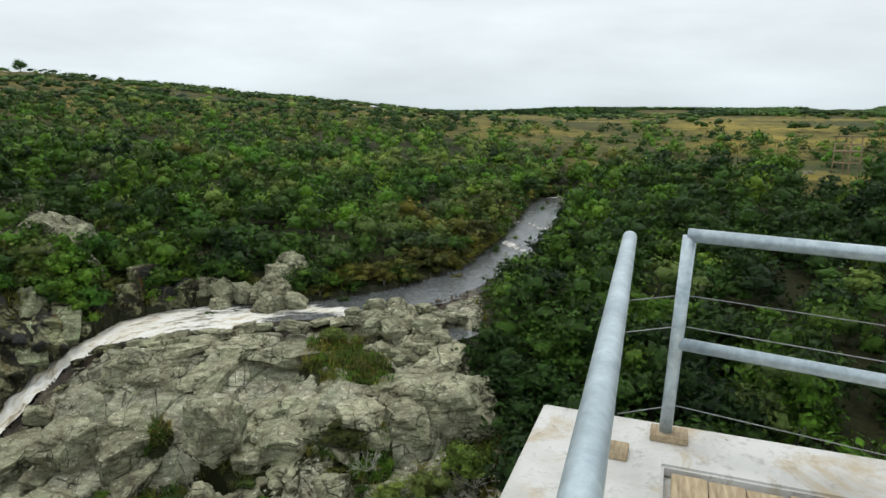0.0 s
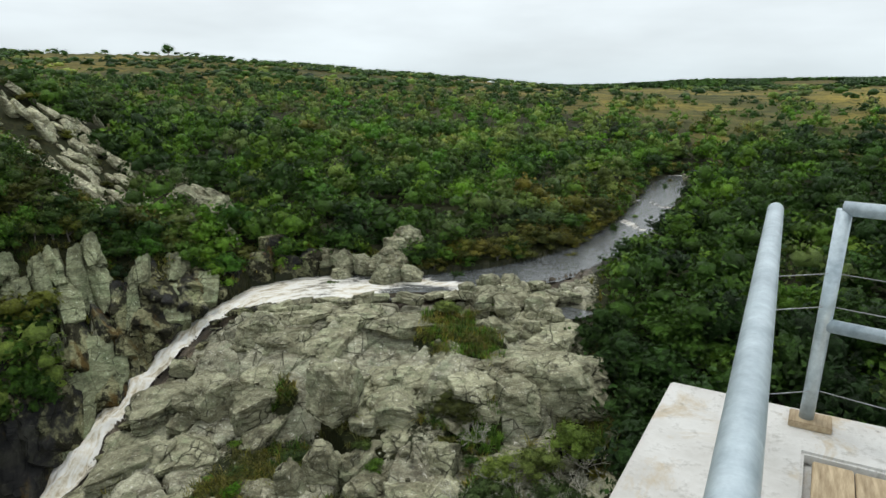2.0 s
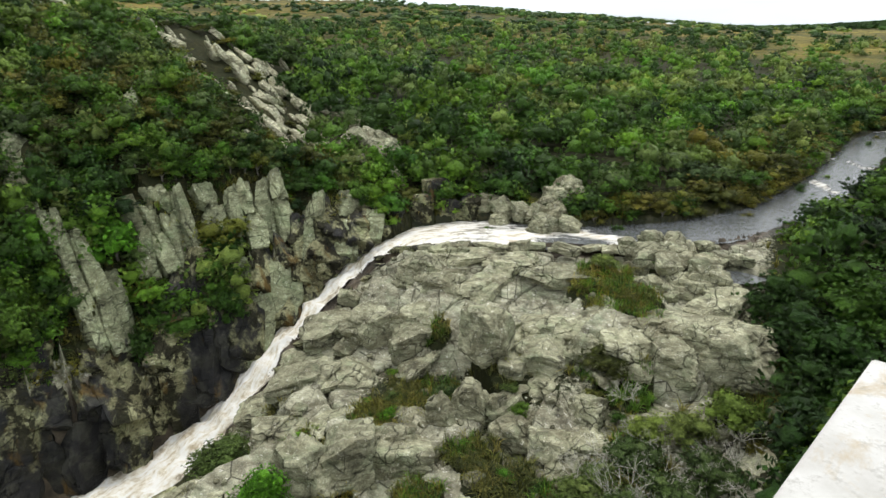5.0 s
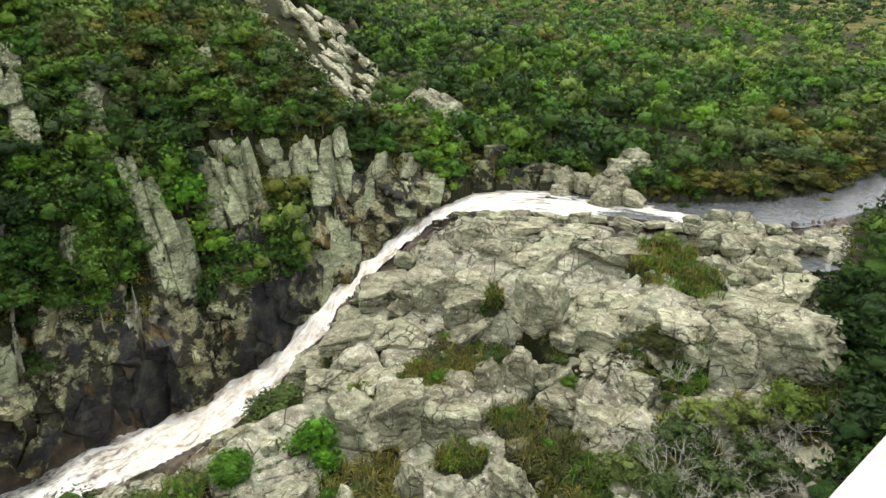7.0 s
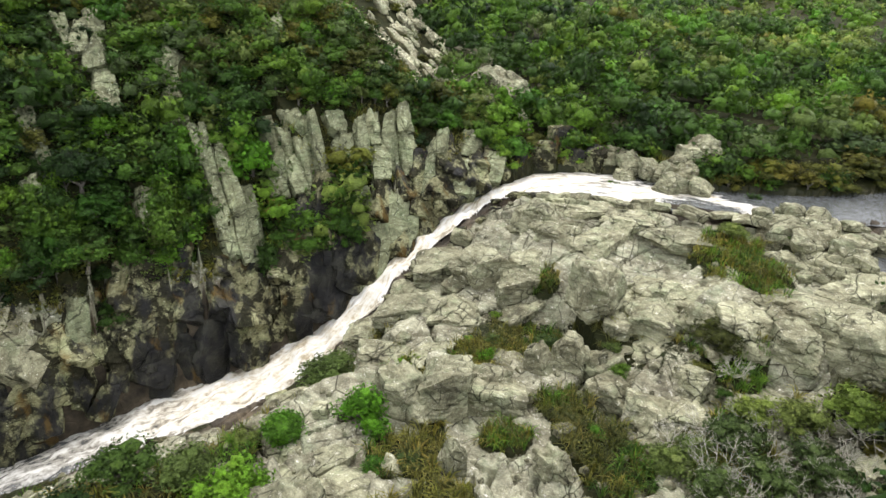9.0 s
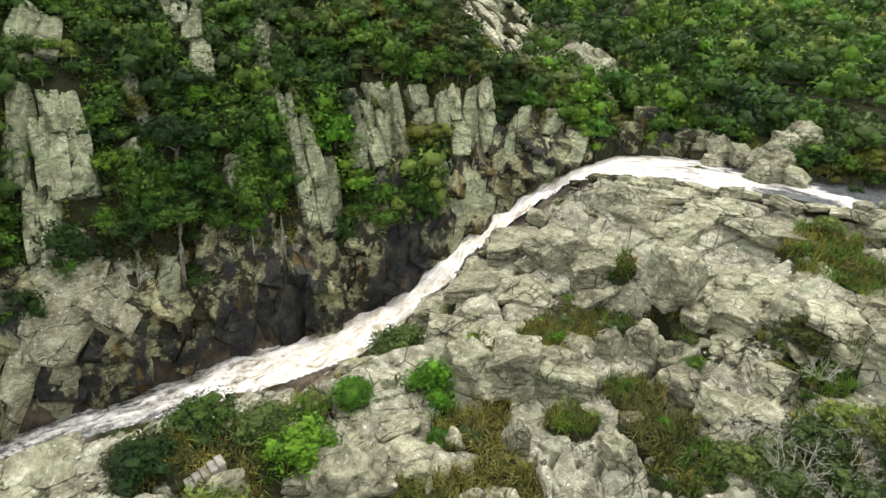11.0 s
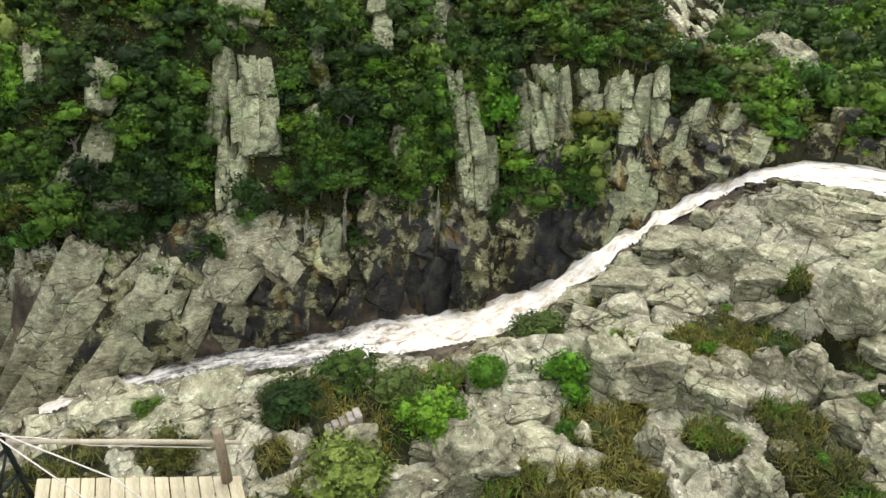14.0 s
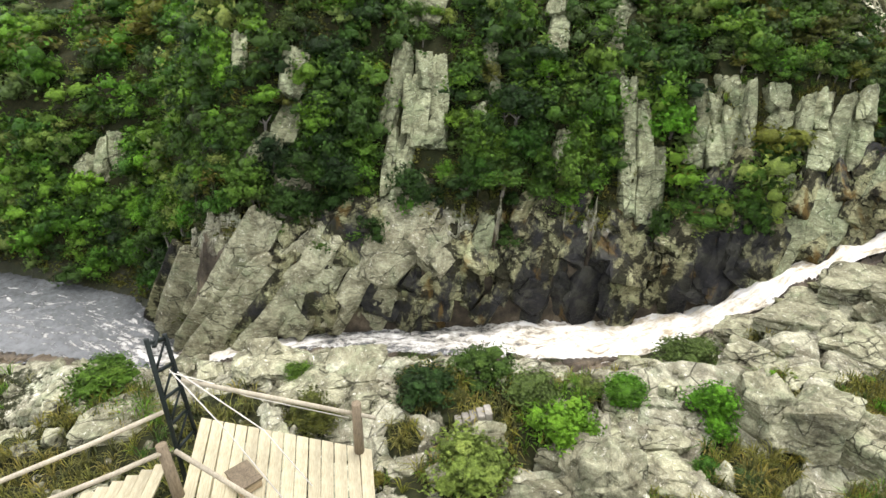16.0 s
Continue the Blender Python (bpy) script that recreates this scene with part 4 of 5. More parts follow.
    zz = land(q * np.sin(a), q * np.cos(a))[0] + EYE - 2
    P = np.stack([q * np.sin(a), q * np.cos(a), zz, rng.uniform(16, 28, len(a)), rng.uniform(8, 12, len(a)), a], 1)
    scatter("far_plantation", LEAF_DARK, crown_arrays(8, 12, 0.3, 2, 0.8, False), P, "dark plantation of trees along the skyline", "woodland")


woods()


# ---- the viewing platform: slab, rails, boards ----
CORNER, TURN = Vector((0.539, 3.156, 0.0)), -20.0
PLAT = Matrix.Translation(CORNER) @ pose(0, 0, 0, 0, 0, TURN)      # x along the front edge, y towards the outside


def platform():
    p = tagged(new("viewing_platform"), "white-painted concrete viewing platform with stained edges", "platform")
    p.matrix_basis = PLAT
    # slab with a sunk floor for the boards
    part("slab", bm_mesh("slab", box_bm(5.0, 6.0, 0.22, (2.5, -3.0, -0.17), 0.012), CONCRETE), p)
    bm = bmesh.new()
    edge = bm.faces.new([bm.verts.new((x, y, 0)) for x, y in ((0, 0), (0, -6), (0.62, -6), (0.62, -0.42), (5, -0.42), (5, 0))])
    side = bmesh.ops.extrude_face_region(bm, geom=[edge])["geom"]
    bmesh.ops.translate(bm, verts=[v for v in side if isinstance(v, bmesh.types.BMVert)], vec=(0, 0, -0.06))
    bmesh.ops.bevel(bm, geom=[e for e in bm.edges if e.calc_length() > 0.1], offset=0.012, segments=2, affect="EDGES", clamp_overlap=True)
    part("kerb", bm_mesh("kerb", bm, CONCRETE), p)
    wall = box_bm(4.4, 5.4, 14.0, (2.7, -3.2, -7.3), 0.02)
    part("support_wall", bm_mesh("support_wall", wall, CONCRETE), p)
    for k in range(26):
        b = part("board", bm_mesh("board", box_bm(0.143, 3.0, 0.028, (0, 0, 0), 0.004), OLDWOOD), p, pose(0.715 + k * 0.155, -1.96 - 0.01 * (k % 3), -0.022, 0, 0, 0.15 * ((k * 7) % 5 - 2)))


platform()


def rail_frame(a, b, posts, label, lower=True):
    """A tube frame from a to b on the slab's plane: top rail, lower rail, cables, posts with wooden pads."""
    rail = tagged(new("guard_rail"), label, "railing")
    rail.matrix_basis = PLAT
    A, B = Vector((*a, 0)), Vector((*b, 0))
    d = (B - A).normalized()
    top, low, r = 0.99, 0.477, 0.031
    part("top_rail", tube_mesh("top_rail", [A + Vector((0, 0, top)) - d * r * 0.2, B + Vector((0, 0, top))], r, STEEL, 20), rail)
    if lower:
        part("lower_rail", tube_mesh("lower_rail", [A + Vector((0, 0, low)), B + Vector((0, 0, low))], r * 0.95, STEEL, 16), rail)
    foot = d * 0.03 if lower else Vector((0.055, 0, 0))
    for t in posts:
        q = A + (B - A) * t
        part("post", tube_mesh("post", [q - foot, q + Vector((0, 0, top - 0.004))], r * 0.98, STEEL, 16), rail)
        part("pad", bm_mesh("pad", box_bm(0.17, 0.13, 0.03, (0, 0, 0), 0.004), OLDWOOD), rail, Matrix.Translation(q - foot * 0.4 + Vector((0, 0, 0.015))), "weathered wooden pad")
    return rail


side_rail = rail_frame((0.397, -0.331), (0.60, -5.4), (0.012, 0.62), "galvanised tube guard rail along the side edge", False)
front_rail = rail_frame((0.644, -0.151), (4.4, -0.88), (0.0, 0.5), "galvanised tube guard rail along the front edge")
for z in (0.711, 0.563, 0.169):
    part("cable", tube_mesh("cable", [(0.40, -0.33, z - 0.005), (0.644, -0.151, z), (2.4, -0.49, z - 0.012), (4.4, -0.88, z)], 0.0022, WIRE, 6), front_rail)


# ---- rocks ----
def block_mesh(name, seed, cuts, mat, boxy=6.0, facets=7, low=0.34):
    """An angular, cracked block of stone about 1 across."""
    rng = random.Random(seed)
    bm = bmesh.new()
    bmesh.ops.create_cube(bm, size=1.0)
    bmesh.ops.subdivide_edges(bm, edges=bm.edges[:], cuts=cuts, use_grid_fill=True)
    planes = []
    for _ in range(facets):
        n = Vector((rng.gauss(0, 1), rng.gauss(0, 1), rng.gauss(0.25, 0.8))).normalized()
        planes.append((n, rng.uniform(low, 0.5)))
    shift = Vector((rng.uniform(0, 50), rng.uniform(0, 50), rng.uniform(0, 50)))
    for v in bm.verts:
        p = v.co.copy()
        k = (abs(p.x) ** boxy + abs(p.y) ** boxy + abs(p.z) ** boxy) ** (1 / boxy)
        p = p * (0.5 / k)
        for n, d in planes:
            over = p.dot(n) - d
            if over > 0:
                p -= n * over
        n = p.normalized()
        step = noise.cell(p * 3.1 + shift) - 0.5
        far = noise.voronoi(p * 2.3 + shift)[0]
        crack = max(0.0, 1 - (far[1] - far[0]) / 0.12)
        p += n * (noise.fractal(p * 3.0 + shift, 0.9, 2.1, 4) * 0.035 + step * 0.035 - crack * 0.06)
        v.co = p
    me = bm_mesh(name, bm, mat, True)
    me.set_sharp_from_angle(angle=radians(24))
    return me


BLOCKS = [block_mesh("rock", 100 + n, 13, ROCK, 16.0, 9, 0.42) for n in range(10)]
BOULDERS = [block_mesh("rock", 200 + n, 6, ROCK, 5.0, 11) for n in range(8)]
SLABS = [block_mesh("rock", 300 + n, 7, ROCK, 12.0, 4, 0.44) for n in range(8)]
BEDS = [block_mesh("rock", 500 + n, 9, ROCK, 8.0, 5, 0.43) for n in range(10)]
CLIFFS = [block_mesh("rock", 400 + n, 8, CLIFF, 16.0, 7, 0.38) for n in range(10)]
PILLAR_SLABS = [block_mesh("rock", 300 + n, 9, LICHENED, 40.0, 6, 0.46) for n in range(8)]
SHARDS = [block_mesh("rock", 600 + n, 4, PALE_LIT, 12.0, 8, 0.36) for n in range(8)]
rock_rng = random.Random(77)


def smooth_z(x, y):
    return float(land(np.array([float(x)]), np.array([float(y)]), False)[0][0]) + EYE


def stone(name, me, m, size, label, category="rock", group=""):
    ob = thing(name, m, label, category, group, me=me)
    ob.matrix_basis = m @ Matrix.Diagonal((*size, 1))
    return ob


def pillar(x0, y0, x1, y1, width):
    """Upright slabs of bare rock side by side, from foot to head up the far slope."""
    p, q = Vector((x0, y0, smooth_z(x0, y0) - 0.6)), Vector((x1, y1, smooth_z(x1, y1) + 0.1))
    up = (q - p).normalized()
    flat = Vector((up.x, up.y, 0)).normalized()
    out = (Vector((0, 0, 1)) * flat.length - flat).normalized()
    out = (out - up * out.dot(up)).normalized()
    side = up.cross(out).normalized()
    n = max(1, round(width / 0.95))
    e = thing("rock_pillar", Matrix.Translation(p), "pale lichen-covered rock pillar standing out of the wooded slope", "rock pillar", "rock pillars of the gorge wall")
    for k in range(n):
        w = width / n
        tall = (q - p).length * (rock_rng.uniform(0.7, 1.06) if n > 1 else 1.0)
        rise = (q - p).length * (rock_rng.uniform(0.0, 0.12) if n > 1 else 0.0)
        m = 2 if tall > 4.2 else 1
        cut = rock_rng.uniform(0.35, 0.65)
        for a, b in ((0.0, 1.0),) if m == 1 else ((0.0, cut), (cut, 1.0)):
            mid = up * (rise + tall * (a + b) * 0.5) + side * (((k + 0.5) / n - 0.5) * width + rock_rng.gauss(0, 0.05) * w) + out * (0.3 + rock_rng.uniform(-0.3, 0.25))
            turn = pose(0, 0, 0, rock_rng.gauss(0, 4), rock_rng.gauss(0, 3), rock_rng.gauss(0, 16))
            size = (w * rock_rng.uniform(1.15, 1.45) * (1.08 - 0.16 * b), rock_rng.uniform(1.4, 2.0), tall * (b - a) * 1.1)
            part("block", rock_rng.choice(PILLAR_SLABS), e, Matrix.Translation(mid) @ Matrix((side, out, up)).transposed().to_4x4() @ turn @ Matrix.Diagonal((*size, 1)))


for row in PILLARS + PILLARS_2:
    pillar(*row)
    ex, ey = row[2] - row[0], row[3] - row[1]
    l = math.hypot(ex, ey)
    for k in range(max(2, round(row[4] / 0.8))):
        off = (k + 0.5) / max(2, round(row[4] / 0.8)) - 0.5
        px, py = row[2] + ex / l * 0.9 - ey / l * off * (row[4] + 0.8), row[3] + ey / l * 0.9 + ex / l * off * (row[4] + 0.8)
        plant(rock_rng.choice(("green", "grey", "olive", "dark")), px, py, rock_rng.uniform(1.3, 2.0), rock_rng.uniform(1.1, 1.7), rock_rng, 0.1)


def outcrop(x, y, width):
    for k in range(3):
        a = k * 2.1 + rock_rng.uniform(-0.5, 0.5)
        px, py = x + math.cos(a) * width * 0.28, y + math.sin(a) * width * 0.22
        s = width * rock_rng.uniform(0.5, 0.75)
        m = pose(px, py, smooth_z(px, py) + s * 0.22, rock_rng.uniform(-18, 18), rock_rng.uniform(-22, 5), rock_rng.uniform(0, 360))
        stone("rock_outcrop", rock_rng.choice(BLOCKS), m, (s, s * 0.8, s * 0.95), "pale grey rock outcrop among green scrub", "rock", "outcrops above the falls")


for row in OUTCROPS:
    outcrop(*row)


def spur():
    """Tilted slabs of pale quartzite strewn over the stony spur, coloured as if lit."""
    made = 0
    while made < 230:
        r, az = rock_rng.choice(((74, -44.3), (74, -44.3), (64, -41.5), (64, -41.0), (54, -43.5), (58, -38.0), (70, -37.5), (53, -39.0), (62, -47.0)))
        r, az = r + rock_rng.gauss(0, 8), az + rock_rng.gauss(0, 3.8)
        x, y = r * math.sin(radians(az)), r * math.cos(radians(az))
        share = float(spur_share(np.array([x]), np.array([y]))[0])
        if r < 49:
            continue
        s = rock_rng.choice((0.4, 0.5, 0.7, 0.9, 1.4)) * (0.8 + 0.5 * share)
        side = Vector((math.cos(radians(az)), -math.sin(radians(az)), 0))
        lean = radians(rock_rng.gauss(42, 12))
        up = Vector((0, 0, 1)) * math.cos(lean) - side * math.sin(lean)
        out = Vector((-math.sin(radians(az)), -math.cos(radians(az)), 0.5))
        out = (out - up * out.dot(up)).normalized()
        m = Matrix.Translation((x, y, smooth_z(x, y) + 0.5 * s)) @ Matrix((up.cross(out).normalized(), out, up)).transposed().to_4x4() @ pose(0, 0, 0, rock_rng.gauss(0, 8), rock_rng.gauss(0, 8), rock_rng.gauss(0, 12))
        stone("tilted_rock", rock_rng.choice(SHARDS), m, (s * 0.55, s * 0.8, s * 1.7), "pale tilted rock slab on the stony spur", "rock", "slabs of the stony spur")
        made += 1


spur()


# the bluff over the shelf: x, y, foot, width, depth, height, turn
BLUFF_FRONT = [
    (-10.5, 27.4, -14.5, 2.9, 2.5, 3.4, 12), (-8.0, 28.2, -14.4, 3.2, 2.8, 1.7, 3), (-8.5, 30.5, -13.8, 3.8, 3.0, 1.2, 12), (-5.8, 28.8, -14.2, 1.9, 1.7, 1.9, 0),
    (-3.9, 29.4, -13.9, 3.4, 3.0, 1.7, -7), (-1.7, 29.2, -13.9, 2.6, 2.2, 1.8, 0), (0.5, 30.9, -14.5, 4.7, 3.0, 2.9, 12), (-0.7, 31.8, -13.0, 6.9, 3.0, 1.2, 10),
    (-6.9, 27.0, -14.8, 2.8, 2.4, 0.9, 22), (-4.9, 25.5, -15.1, 1.8, 1.5, 1.5, 1), (-2.6, 26.4, -15.3, 3.1, 2.7, 0.9, 6), (-4.7, 24.1, -15.6, 2.6, 2.3, 0.9, 3)]
# the flank beside the falls: x, y, foot, width, depth, height, turn
FALLS_FLANK = [
    (-17.0, 32.9, -13.1, 3.2, 2.8, 2.3, 14), (-15.6, 32.4, -13.0, 4.0, 3.0, 1.6, 16), (-18.1, 28.4, -15.3, 3.6, 3.0, 2.6, 46),
    (-15.3, 28.1, -15.1, 2.5, 2.2, 1.7, 39), (-21.1, 28.5, -15.5, 3.4, 3.0, 1.2, 46), (-22.1, 27.2, -16.8, 3.0, 2.7, 0.9, 48), (-19.8, 23.5, -15.8, 3.0, 2.7, 0.9, 30),
    (-22.0, 23.3, -17.9, 3.1, 2.7, 0.9, 37), (-17.8, 25.1, -15.8, 3.3, 2.9, 0.9, 39), (-15.4, 35.4, -12.1, 4.6, 3.0, 0.9, 31), (-12.1, 35.7, -12.1, 3.8, 3.0, 0.9, 30),
    (-8.9, 35.3, -12.4, 4.8, 3.0, 1.1, 26)]
# upright slabs of the shelf: x, y, foot, width, depth, height, turn
SHELF_SLABS = [
    (-14.3, 16.9, -15.9, 2.7, 2.3, 2.5, 26), (-13.0, 18.2, -15.9, 2.4, 2.1, 2.6, 38), (-12.2, 20.3, -16.0, 2.5, 2.2, 1.9, 36), (-11.1, 22.9, -15.9, 1.5, 1.3, 2.2, 25),
    (-10.1, 24.0, -15.7, 1.8, 1.6, 2.4, 12), (-9.0, 24.5, -15.8, 1.2, 1.1, 1.9, 19), (-7.7, 23.7, -15.8, 2.1, 1.8, 1.2, 4), (-5.7, 23.2, -15.8, 2.3, 2.0, 1.3, 27),
    (-10.5, 15.2, -15.8, 1.1, 0.9, 2.0, 45), (-12.6, 22.8, -15.9, 2.1, 1.9, 1.0, 30), (-16.0, 20.9, -16.0, 2.7, 2.4, 0.9, 30), (-7.5, 17.5, -15.8, 1.5, 1.3, 1.5, 36),
    (-17.7, 19.7, -16.0, 2.7, 2.4, 0.9, 44)]
# the shelf above the lower pool: x, y, foot, width, depth, height, turn
LOWER_SHELF = [
    (-13.3, 9.6, -15.6, 2.9, 2.5, 1.9, 65), (-16.0, 17.9, -16.0, 2.6, 2.2, 0.9, 52), (-14.1, 17.6, -15.9, 4.0, 3.0, 1.2, 38), (-12.1, 20.2, -16.0, 3.6, 3.0, 1.6, 27),
    (-16.1, 6.3, -15.7, 1.9, 1.6, 1.0, 71), (-19.6, 2.8, -15.9, 2.5, 2.2, 0.9, 79), (-21.1, 0.9, -16.2, 3.3, 2.9, 0.9, 76), (-23.2, -0.9, -16.3, 3.3, 2.9, 0.9, 86),
    (-21.4, 2.3, -16.0, 3.1, 2.7, 0.9, 69), (-21.9, -6.8, -16.8, 3.5, 3.0, 0.9, 92), (-24.4, -9.0, -17.0, 2.7, 2.4, 0.9, 114),
    (-12.9, 11.7, -15.6, 2.5, 2.2, 1.0, 40)]


def bluff_rocks():
    for rows, what, group in (
            (BLUFF_FRONT, "massive cracked grey block of the rock bluff", "blocks of the rock bluff"), (FALLS_FLANK, "broad sloping grey slab beside the falls", "slabs beside the falls"),
            (SHELF_SLABS, "upright pale rock slab with white lichen on the shelf", "slabs of the rock shelf"), (LOWER_SHELF, "low pale rock hump above the lower pool", "humps of the lower shelf")):
        for x, y, foot, w, d, h, turn in rows:
            m = pose(x, y, foot - 0.45 + h * 0.5, rock_rng.uniform(-5, 5), rock_rng.uniform(-9, 3), turn)
            stone("rock_block", rock_rng.choice(BLOCKS), m, (w, d, h), what, "rock", group)


bluff_rocks()


def bedrock():
    """The jointed bedrock of the near side: long blocks between two sets of cracks, dipping towards the falls."""
    rng = np.random.default_rng(9)
    turn = math.radians(72)
    ct, st = math.cos(turn), math.sin(turn)
    found = []
    for long, short, upper in ((2.5, 1.5, False), (3.9, 2.3, True)):
        for i in range(-30, 30):
            for j in range(-40, 40):
                a = (i + 0.5 * (j % 2) + rng.uniform(-0.22, 0.22)) * long
                b = (j + rng.uniform(-0.2, 0.2)) * short
                found.append((-12 + a * ct - b * st, 20 + a * st + b * ct, long, short, upper))
    x, y, long, short, upper = np.array(found).T
    z, rock, u, g, side, wood, bl = land(x, y, False)
    r = np.hypot(x, y)
    ok = (side < 0) & (u > 0.55 + 0.25 * short + np.where(y < 9, 1.5, 0.0)) & (r > 13) & (r < 46) & (wood < 0.3) & (rock > np.where(y < 1, 0.12, 0.45)) & ((bl > 0.5) == (upper > 0.5)) & (y > -14)
    ok &= ~((bl > 0.02) & (bl < 0.5) & (x > -13)) & ~((np.abs(x + 16.8) < 1.6) & (np.abs(y - 6.6) < 1.6)) & (rng.uniform(0, 1, len(x)) < 0.3) & (u > 3.0)
    ok &= np.hypot((x - 0.7) / 2.6, (y - 38.3) / 2.2) > 1
    V, F, n0 = [], [], 0
    for made, i in enumerate(np.flatnonzero(ok)[np.argsort(r[ok])]):
        tall = rng.uniform(0.8, 1.5) * (1.25 if upper[i] else 1.0)
        lift = rng.uniform(-0.24, 0.3) * (0.8 if upper[i] else 1.0)
        m = pose(x[i], y[i], z[i] + EYE + lift - tall * 0.34 - (0.4 if y[i] < 6 else 0.0), rng.normal(-4, 4), rng.normal(-8, 4), 72 + rng.normal(0, 7))
        size = (long[i] * rng.uniform(0.95, 1.2), short[i] * rng.uniform(0.92, 1.12), tall)
        me = BEDS[int(rng.integers(10))]
        if made < 295:
            stone("rock_bed", me, m, size, "jointed pale grey bedrock block beside the falls", "rock", "bedrock blocks beside the falls")
            continue
        full = np.array(m @ Matrix.Diagonal((*size, 1)))
        V.append(np.array([v.co[:] for v in me.vertices]) @ full[:3, :3].T + full[:3, 3])
        F.append(np.array([p.vertices[:] for p in me.polygons]) + n0)
        n0 += len(V[-1])
    if V:
        me = mesh_from("bedrock", np.concatenate(V), np.concatenate(F), ROCK, True)
        me.set_sharp_from_angle(angle=radians(24))
        tagged(new("bedrock", me), "pale grey bedrock blocks near the lip of the falls", "rock", kind="stuff")


bedrock()


def flat_water(bm):
    me = bpy.data.meshes.new("side_pool")
    bm.to_mesh(me)
    bm.free()
    me.materials.append(WATER)
    return me


def pond():
    n = 40
    ring = [(1.6 * (1 + 0.12 * math.sin(3 * a) + 0.07 * math.sin(7 * a)) * math.cos(a), 1.0 * (1 + 0.1 * math.cos(4 * a)) * math.sin(a)) for a in (2 * math.pi * k / n for k in range(n))]
    bm = bmesh.new()
    bm.faces.new([bm.verts.new((x, y, 0)) for x, y in ring])
    bm.normal_update()
    if bm.faces[:][0].normal.z < 0:
        bmesh.ops.reverse_faces(bm, faces=bm.faces[:])
    ob = new("side_pool", flat_water(bm))
    ob.matrix_basis = pose(0.7, 38.7, EYE - 13.68)
    tagged(ob, "still pool of dark water between the rocks", "water", kind="structure")


pond()


def shelf_rocks():
    """Loose boulders on the near shelf and the islet in the river; the smaller stones joined."""
    rng = np.random.default_rng(12)
    n = 9000
    x, y = rng.uniform(-33, 4, n), rng.uniform(-16, 44, n)
    z, rock, u, g, side, wood, bl = land(x, y)
    r = np.hypot(x, y)
    islet = np.exp(-(((x + 1.8) / 3.4) ** 2 + ((y - 38.2) / 2.6) ** 2))
    ok = (side < 0) & (u > 0.7) & (np.hypot((x - 0.7) / 1.9, (y - 38.7) / 1.1) > 1.1) & (r > 12.5) & (wood < 0.45) & (rng.uniform(0, 1, n) < np.clip(0.16 + islet * 1.5, 0, 1) * (1 - 0.93 * bl * (islet < 0.25)))
    ok &= ~((np.abs(x + 16.8) < 1.2) & (np.abs(y - 6.6) < 1.2))
    x, y, z, r, islet = x[ok], y[ok], z[ok], r[ok], islet[ok]
    size = np.clip(np.exp(rng.normal(-0.9, 0.5, len(x))), 0.16, 1.3) + 0.5 * (islet > 0.3)
    order = np.argsort(-size * (1 + 6 / r))
    for i in order[:170]:
        s = float(size[i])
        m = pose(x[i], y[i], z[i] + EYE + s * 0.14, rng.uniform(-16, 16), rng.uniform(-16, 20), 30 + rng.uniform(-40, 40))
        stone("boulder", (SLABS + BOULDERS)[int(rng.integers(16))], m, (s * rng.uniform(0.8, 1.5), s * rng.uniform(0.8, 1.3), s * rng.uniform(0.55, 0.95)), "grey weathered boulder on the rock shelf", "rock", "boulders on the rock shelf")
    V, F, n0 = [], [], 0
    base = block_mesh("rubble", 900, 2, ROCK, 4.0, 6)
    bv = np.array([v.co[:] for v in base.vertices])
    bf = np.array([p.vertices[:] for p in base.polygons])
    for i in order[170:1300]:
        s = size[i] * 0.9
        a, t = rng.uniform(0, 6.28), rng.uniform(-0.4, 0.4)
        R = np.array(Euler((t, rng.uniform(-0.4, 0.4), a)).to_matrix())
        V.append((bv * (s * rng.uniform(0.8, 1.4), s, s * rng.uniform(0.5, 0.9))) @ R.T + (x[i], y[i], z[i] + EYE + 0.1 * s))
        F.append(bf + n0)
        n0 += len(bv)
    me = mesh_from("rubble", np.concatenate(V), np.concatenate(F), ROCK, True)
    me.set_sharp_from_angle(angle=radians(26))
    tagged(new("rubble", me), "broken grey stones lying on the rock shelf", "rubble", kind="stuff")


shelf_rocks()


def bank_rocks():
    """Wet, dark rocks in a row along the near edge of the stream."""
    rng = random.Random(23)
    s = np.concatenate([[0], np.cumsum(np.hypot(np.diff(RIVER[:, 0]), np.diff(RIVER[:, 1])))])
    q = s[9]
    while q < s[23]:
        cx, cy, cz, hw = (float(np.interp(q, s, RIVER[:, c])) for c in range(4))
        dx, dy = (float(np.interp(q + 0.5, s, RIVER[:, c]) - np.interp(q - 0.5, s, RIVER[:, c])) for c in (0, 1))
        l = math.hypot(dx, dy)
        nx, ny = -dy / l, dx / l
        upper = q < s[13]
        for _ in range(2):
            if rng.random() < 0.35:
                continue
            off = hw * 1.1 + rng.uniform(0.1, 1.7)
            x, y = cx + nx * off, cy + ny * off
            w = rng.choice((0.3, 0.4, 0.55, 0.75)) * (1.3 if upper else 1.0)
            m = pose(x, y, cz + EYE + 0.02 + 0.2 * (off - hw), rng.uniform(-12, 12), rng.uniform(-12, 12), math.degrees(math.atan2(dy, dx)) + rng.uniform(-25, 25))
            stone("bank_rock", rng.choice(BEDS if upper else CLIFFS), m, (w * rng.uniform(1.3, 2.3), w, w * rng.uniform(0.5, 0.8)), "grey rock at the edge of the river" if upper else "dark wet rock at the edge of the cascade", "rock", "rocks along the stream")
        q += rng.uniform(0.8, 1.3)


bank_rocks()


